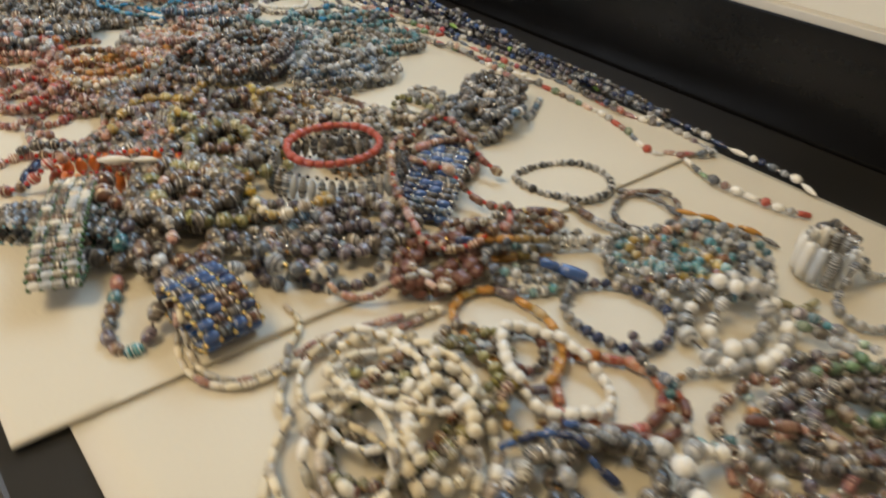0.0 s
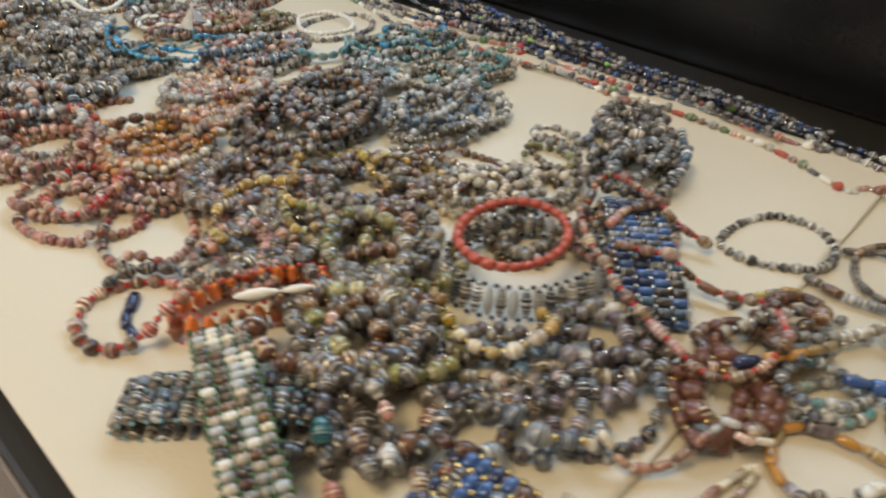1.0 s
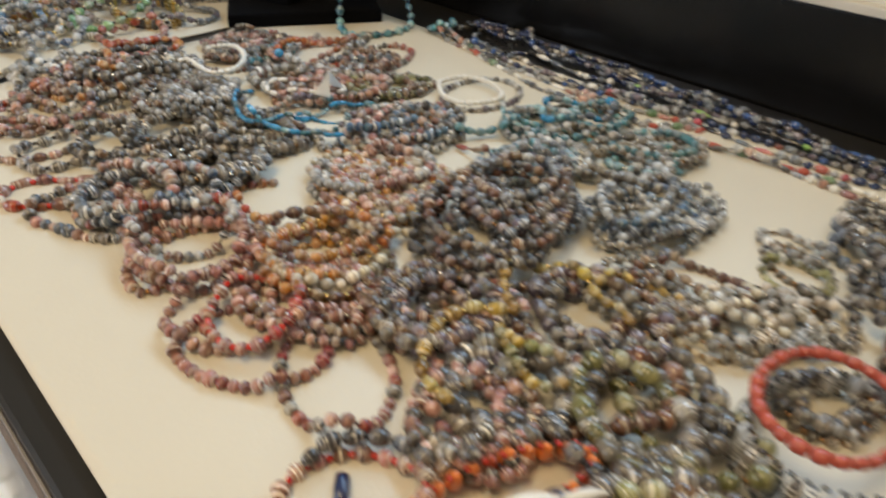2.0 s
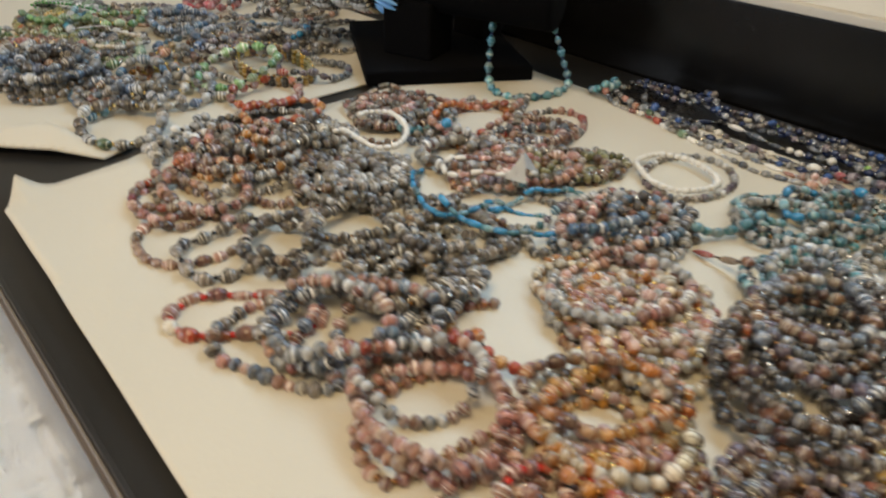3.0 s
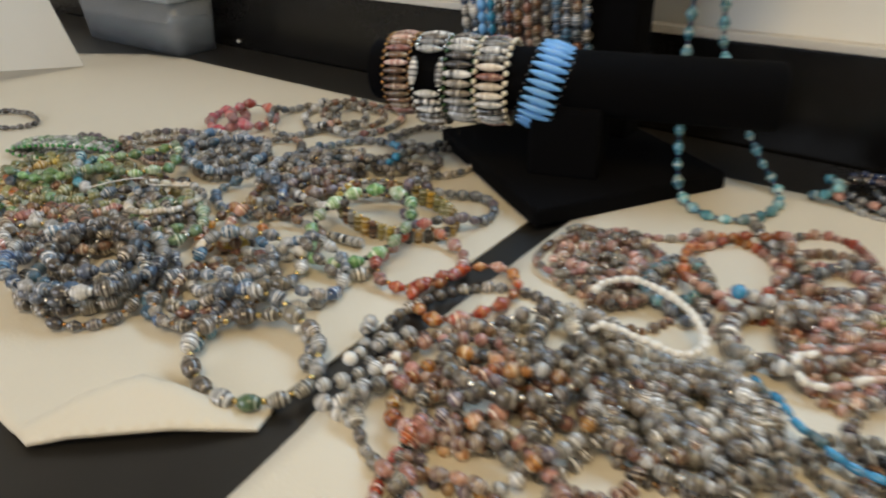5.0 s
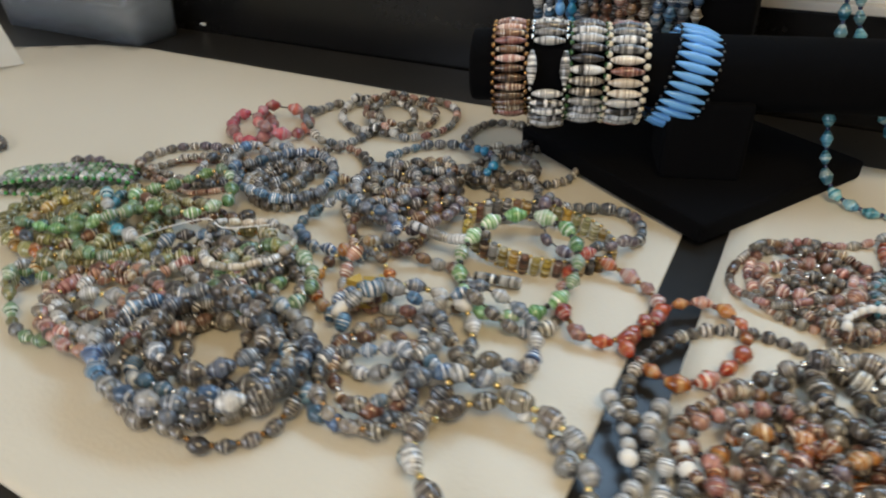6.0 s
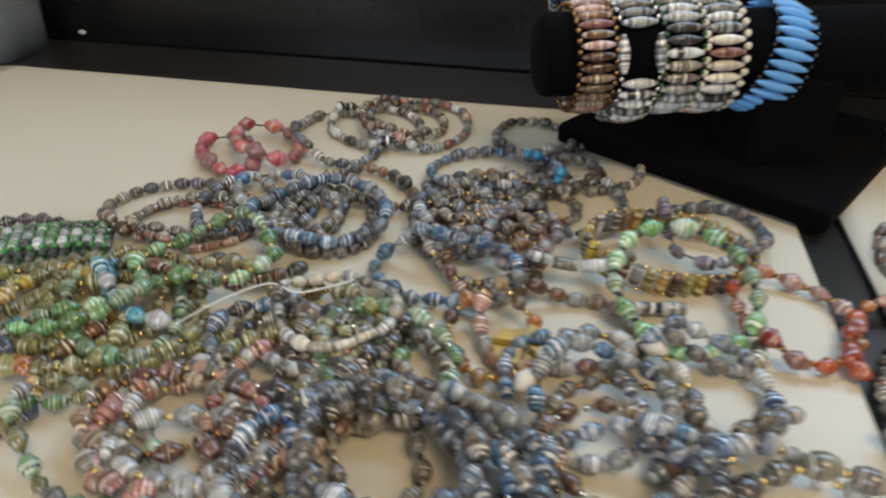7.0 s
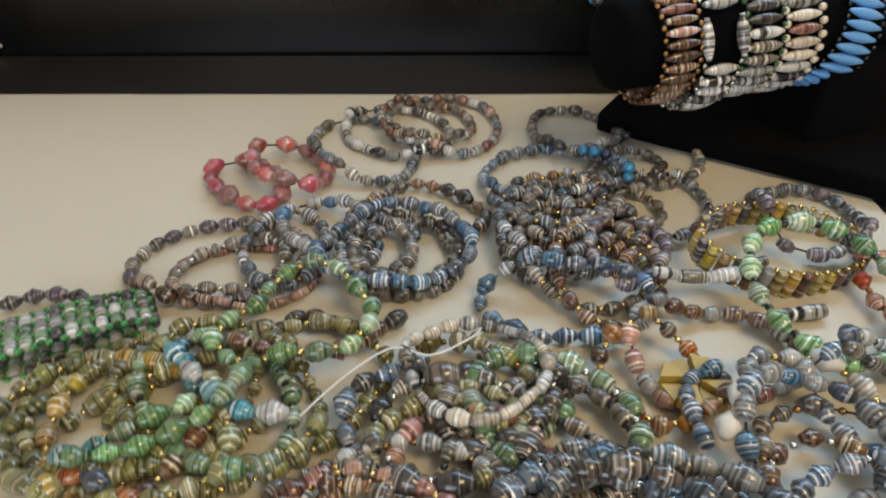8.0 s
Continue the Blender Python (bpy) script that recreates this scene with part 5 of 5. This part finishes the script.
loop(0.129, 1.310, 0.034, 0.028, 71, "grey denim", "bicone", 1.1, cap=0.028)
heap(0.129, 1.402, 0.046, 0.030, 65, 6, .038, "rose grey brown pale", "bicone", 1.05, "goldbead", cap=0.012)
strand([(0.259, 1.614), (0.267, 1.606), (0.270, 1.592), (0.268, 1.572), (0.260, 1.556)], False, "dark purple", "bicone", 0.95)
heap(0.183, 1.514, 0.055, 0.033, 75, 4, .05, "olive gold olive brown", "bicone", 1.0, "goldbead", cap=0.009)
strand([(0.154, 1.521), (0.161, 1.508), (0.168, 1.495), (0.177, 1.481), (0.186, 1.470), (0.198, 1.464), (0.208, 1.469)], False, "lime green", "bicone", 1.05)
heap(0.185, 1.373, 0.048, 0.025, 92, 3, .04, "dark olive grey", "bicone", 1.1, cap=0.010)
strand([(0.212, 1.773), (0.243, 1.791), (0.263, 1.768), (0.265, 1.731), (0.252, 1.703), (0.231, 1.712), (0.211, 1.739)], False, "dark", "barrel", 0.75)
loop(0.133, 1.142, 0.044, 0.033, 85, "pale grey green grey pale", "barrel", 1.15, "goldbead")
# a small strand
strand([(0.127, 1.221), (0.142, 1.201), (0.161, 1.185), (0.181, 1.164), (0.198, 1.146)], False, "denim blue grey", "barrel", 0.95)
strand([(0.299, 0.251), (0.317, 0.241), (0.327, 0.231), (0.346, 0.219), (0.353, 0.210)], False, "pale", "round", 0.72, "black")
strand([(0.286, 0.240), (0.302, 0.226), (0.321, 0.216), (0.347, 0.200)], False, "pale silver", "round", 0.72, "black")
strand([(0.325, 0.241), (0.342, 0.232), (0.351, 0.215)], False, "maroon brown", "spindle", 0.9)
heap(0.485, 0.103, 0.021, 0.012, 171, 3, .014, "brown dark", "nugget", 0.85, cap=0.030)
heap(0.275, 0.392, 0.026, 0.020, 148, 5, .022, "grey dark pale", "round", 0.8, cap=0.012)
# more strands between the heaps
heap(0.305, 0.030, 0.069, 0.040, 163, 6, .036, "dark purple grey brown", "round", 0.85, "silver", cap=0.014)
heap(0.298, 0.479, 0.062, 0.037, 136, 6, .03, "grey brown", "round", 0.8, cap=0.012)
heap(0.176, 0.337, 0.042, 0.029, 140, 5, .03, "dark grey purple", "round", 1.12, cap=0.012)
heap(0.094, 0.379, 0.028, 0.026, 68, 3, .034, "dark grey", "barrel", 1.12, cap=0.010)
heap(0.155, 0.626, 0.057, 0.044, 104, 6, .034, "rose brown", "disc", 0.85, cap=0.010)
heap(0.140, 0.503, 0.035, 0.030, 103, 6, .03, "grey rose brown", "round", 0.85, cap=0.014)
heap(0.314, 0.344, 0.047, 0.032, 10, 4, .03, "brown rose grey", "round", 0.8, cap=0.012)
heap(0.262, 0.721, 0.051, 0.034, 149, 6, .034, "rose cream orange", "round", 0.78, cap=0.010)
heap(0.211, 0.853, 0.079, 0.051, 132, 5, .036, "grey brown dark", "disc", 0.92, cap=0.010)
heap(0.121, 0.798, 0.052, 0.031, 130, 3, .036, "grey denim rose", "disc", 0.95, cap=0.010)
heap(0.143, 1.008, 0.071, 0.038, 61, 2, .032, "grey rose brown", "disc", 0.95, cap=0.010)
heap(0.197, 1.326, 0.049, 0.042, 73, 3, .036, "grey green denim dark", "bicone", 1.0, cap=0.010)
heap(0.301, 1.456, 0.092, 0.049, 104, 3, .036, "grey denim purple", "barrel", 0.9, cap=0.010)
heap(0.161, 1.224, 0.042, 0.039, 8, 2, .04, "brown grey denim", "bicone", 1.0, cap=0.009)
heap(0.376, 1.282, 0.067, 0.061, 125, 4, .036, "denim grey dark", "barrel", 0.88, cap=0.010)
heap(0.163, 1.370, 0.096, 0.058, 90, 4, .04, "grey rose pale", "bicone", 0.95, cap=0.010)
# between the near sheets, towards the wall
heap(0.322, 0.239, 0.031, 0.017, 147, 3, .02, "maroon brown", "tube", 0.95, cap=0.012)
strand([(0.277, 0.263), (0.293, 0.253), (0.309, 0.244), (0.326, 0.232)], False, "pale grey white", "round", 0.85, "silver")
strand([(0.295, 0.238), (0.311, 0.225), (0.329, 0.212), (0.350, 0.198)], False, "denim pale grey", "round", 0.85, "silver")
strand([(0.266, 0.238), (0.282, 0.225), (0.299, 0.217), (0.314, 0.213)], False, "gold amber", "tube", 0.85)
strand([(0.417, 0.238), (0.431, 0.221), (0.433, 0.202), (0.423, 0.182)], False, "brown dark", "spindle tube", 0.75)
strand([(0.374, 0.248), (0.370, 0.227), (0.373, 0.209), (0.380, 0.192)], False, "denim grey brown", "tube", 0.85)
heap(0.377, 0.155, 0.048, 0.029, 164, 6, .03, "denim teal grey brown gold", "round", 0.80, "silver", cap=0.012)
# far end of the middle sheet
loop(0.345, 1.041, 0.036, 0.031, 152, "brown rose grey", "tube", 0.85)
heap(0.341, 1.023, 0.048, 0.037, 143, 5, .03, "grey brown rose", "disc", 0.95, cap=0.010)
heap(0.347, 0.972, 0.041, 0.029, 3, 4, .026, "grey teal denim", "round", 0.95, cap=0.010)
heap(0.402, 0.897, 0.052, 0.029, 177, 4, .03, "rose brown denim", "disc", 1.0, cap=0.010)
heap(0.331, 0.901, 0.052, 0.028, 138, 5, .034, "rose brown grey pale", "round", 0.95, cap=0.012)
heap(0.169, 1.017, 0.051, 0.037, 36, 3, .032, "brown orange rose grey", "round", 0.95, cap=0.014)
heap(0.243, 0.992, 0.037, 0.030, 7, 4, .03, "grey dark pale", "round", 1.1, cap=0.014)
loop(0.213, 1.015, 0.043, 0.040, 2, "grey dark grey", "round", 1.2, "silver", cap=0.026)
heap(0.222, 0.931, 0.050, 0.038, 172, 7, .032, "grey pale brown grey", "round", 0.95, "silver", cap=0.014)
loop(0.386, 0.954, 0.049, 0.031, 3, "rust rose rust", "barrel", 0.8, cap=0.024)
strand([(0.329, 0.941), (0.338, 0.932), (0.341, 0.924), (0.347, 0.915)], False, "skyblue azure pale", "round", 1.0, cap=0.026)
strand([(0.200, 1.113), (0.184, 1.103), (0.174, 1.095), (0.159, 1.091), (0.151, 1.086)], False, "pale white pale", "round", 1.0, "black")
heap(0.193, 1.049, 0.041, 0.022, 160, 3, .03, "brown rose orange", "round", 0.95, cap=0.012)
# loose ends between the near heaps
strand([(0.289, 0.131), (0.276, 0.117), (0.268, 0.098), (0.271, 0.085)], False, "purple dark denim", "round barrel", 0.8, "silver")
strand([(0.374, 0.072), (0.378, 0.058), (0.377, 0.043), (0.368, 0.031)], False, "teal pale green", "round", 0.7, "silver")
strand([(0.272, 0.056), (0.283, 0.045), (0.296, 0.030)], False, "brown maroon rose", "tube", 0.9, "silver")
strand([(0.189, 0.118), (0.201, 0.110), (0.208, 0.095), (0.212, 0.083)], False, "navy royal denim", "tube", 0.65, cap=0.03)
strand([(0.212, 0.083), (0.215, 0.079), (0.219, 0.075)], False, "orange olive", "round", 0.95, cap=0.03)
# laid on top of the others
strand([(0.228, 0.175), (0.243, 0.170), (0.249, 0.149), (0.252, 0.128), (0.246, 0.112), (0.231, 0.105), (0.216, 0.108), (0.207, 0.118), (0.203, 0.133), (0.209, 0.153)], True, "white", "nugget", 0.80, cap=0.03)
strand([(0.289, 0.204), (0.297, 0.190), (0.309, 0.173)], False, "royal skyblue gold", "tube", 1.2, cap=0.03)
strand([(0.277, 0.361, 0.0300), (0.257, 0.356, 0.0300), (0.236, 0.362, 0.0300), (0.224, 0.375, 0.0300), (0.222, 0.393, 0.0300), (0.232, 0.409, 0.0300), (0.253, 0.416, 0.0300), (0.276, 0.411, 0.0300), (0.290, 0.396, 0.0300), (0.290, 0.375, 0.0300)], True, "coral", "keg", 0.95, flat=False)
strand([(0.185, 0.381), (0.179, 0.370), (0.176, 0.353), (0.179, 0.337), (0.190, 0.325), (0.204, 0.323), (0.215, 0.328), (0.217, 0.338), (0.213, 0.346)], False, "gold cream gold cream", "round", 0.95, "goldbead", cap=0.03)
strand([(0.315, 0.377), (0.293, 0.361), (0.279, 0.345), (0.266, 0.326), (0.257, 0.306), (0.250, 0.287), (0.244, 0.270), (0.241, 0.257), (0.247, 0.246), (0.260, 0.236), (0.283, 0.233), (0.298, 0.240), (0.309, 0.254), (0.313, 0.271), (0.309, 0.289), (0.305, 0.308), (0.294, 0.327), (0.288, 0.342)], False, "rose brown brown rose", "tube barrel", 0.85, "red", cap=0.03)
strand([(0.314, 0.374), (0.350, 0.383), (0.362, 0.374), (0.356, 0.355), (0.345, 0.332), (0.348, 0.315), (0.353, 0.295)], False, "rose brown brown rose", "tube barrel", 0.85, "red", cap=0.03)
strand([(0.109, 0.456, 0.0300), (0.128, 0.441, 0.0320), (0.149, 0.425, 0.0320)], False, "white pale", "spindle", 0.95, flat=False)
strand([(0.163, 0.412, 0.0300), (0.178, 0.404, 0.0310), (0.192, 0.395, 0.0300)], False, "grey pale", "spindle", 0.95, flat=False)
strand([(0.172, 0.415), (0.190, 0.409), (0.200, 0.401)], False, "grey pale", "spindle", 1.2, cap=0.03)
strand([(0.254, 0.994, 0.0210), (0.262, 0.989, 0.0220), (0.260, 0.966, 0.0230), (0.261, 0.943, 0.0230), (0.279, 0.938, 0.0220), (0.302, 0.954, 0.0220), (0.314, 0.976, 0.0220), (0.316, 0.998, 0.0220), (0.301, 1.011, 0.0210), (0.290, 1.009, 0.0200)], False, "white", "nugget", 0.62, flat=False)
strand([(0.428, 0.807, 0.0120), (0.453, 0.802, 0.0120), (0.464, 0.781, 0.0120), (0.458, 0.757, 0.0120), (0.445, 0.743, 0.0120), (0.426, 0.744, 0.0120), (0.406, 0.755, 0.0130), (0.403, 0.774, 0.0130), (0.414, 0.793, 0.0120)], True, "white", "nugget", 0.62, flat=False)
strand([(0.284, 0.912), (0.262, 0.898), (0.247, 0.879), (0.236, 0.844), (0.246, 0.833), (0.267, 0.828), (0.293, 0.830), (0.314, 0.824), (0.336, 0.817), (0.355, 0.800)], False, "azure azure teal", "tube", 0.66, cap=0.03)
strand([(0.241, 0.847), (0.244, 0.826), (0.248, 0.811), (0.255, 0.794), (0.272, 0.783), (0.292, 0.775)], False, "azure azure turq", "tube", 0.68, cap=0.03)
strand([(0.286, 0.845), (0.293, 0.821), (0.308, 0.802)], False, "azure teal", "tube", 0.6, cap=0.03)
strand([(0.266, 0.788), (0.272, 0.781), (0.283, 0.776)], False, "amber", "tube", 1.1, cap=0.03)
strand([(0.281, 0.828), (0.275, 0.817), (0.265, 0.809)], False, "olive", "tube", 1.0, cap=0.03)
loop(0.312, 0.867, 0.035, 0.013, 132, "white rose", "tube", 0.7, cap=0.03)
strand([(0.276, 0.761), (0.292, 0.752), (0.317, 0.743), (0.335, 0.738)], False, "blue", "disc", 0.95, cap=0.03)
strand([(0.232, 1.108, 0.0090), (0.247, 1.114, 0.0090), (0.275, 1.106, 0.0090), (0.295, 1.088, 0.0100), (0.290, 1.066, 0.0110), (0.268, 1.056, 0.0110), (0.243, 1.062, 0.0110), (0.222, 1.080, 0.0100)], True, "rust rust redpaper", "bicone", 1.0, "maroon", flat=False)
strand([(0.311, 1.200, 0.0320), (0.313, 1.180, 0.0300), (0.296, 1.163, 0.0270), (0.275, 1.156, 0.0220), (0.254, 1.158, 0.0160), (0.238, 1.169, 0.0120), (0.229, 1.184, 0.0110), (0.229, 1.201, 0.0120), (0.243, 1.217, 0.0160), (0.261, 1.227, 0.0220), (0.285, 1.226, 0.0280), (0.303, 1.216, 0.0310)], True, "lime", "bicone", 1.18, "black", flat=False)
strand([(0.300, 1.163), (0.307, 1.146), (0.303, 1.125), (0.289, 1.109), (0.263, 1.105), (0.243, 1.117), (0.236, 1.134), (0.241, 1.149), (0.264, 1.161)], True, "rust rose redpaper", "bicone", 1.0, "bronze", cap=0.03)
strand([(0.295, 1.488), (0.299, 1.487), (0.302, 1.484)], False, "pink", "round", 1.1, cap=0.03)
strand([(0.236, 1.488), (0.251, 1.471), (0.266, 1.469), (0.280, 1.457), (0.275, 1.436), (0.252, 1.416), (0.232, 1.415), (0.217, 1.426), (0.214, 1.445), (0.211, 1.466), (0.222, 1.483)], True, "lime green lime", "bicone", 1.05, "goldbead", cap=0.03)
strand([(0.203, 1.390), (0.227, 1.396), (0.242, 1.379), (0.244, 1.354), (0.230, 1.337), (0.212, 1.333), (0.196, 1.343), (0.185, 1.359), (0.189, 1.377)], True, "pale grey whitepaper cream pale", "barrel tube", 0.8, cap=0.03)
loop(0.350, 1.169, 0.040, 0.031, 161, "denim purple", "barrel", 0.92, cap=0.03)
strand([(0.420, 1.296), (0.411, 1.274), (0.393, 1.266), (0.381, 1.270)], False, "azure navy blue", "round", 0.85, cap=0.014)
strand([(0.264, 1.219), (0.266, 1.200), (0.276, 1.176)], False, "denim bw", "tube", 1.25, cap=0.03)
strand([(0.179, 1.271), (0.200, 1.275), (0.216, 1.268), (0.219, 1.250)], False, "blue", "barrel", 0.9, cap=0.03)
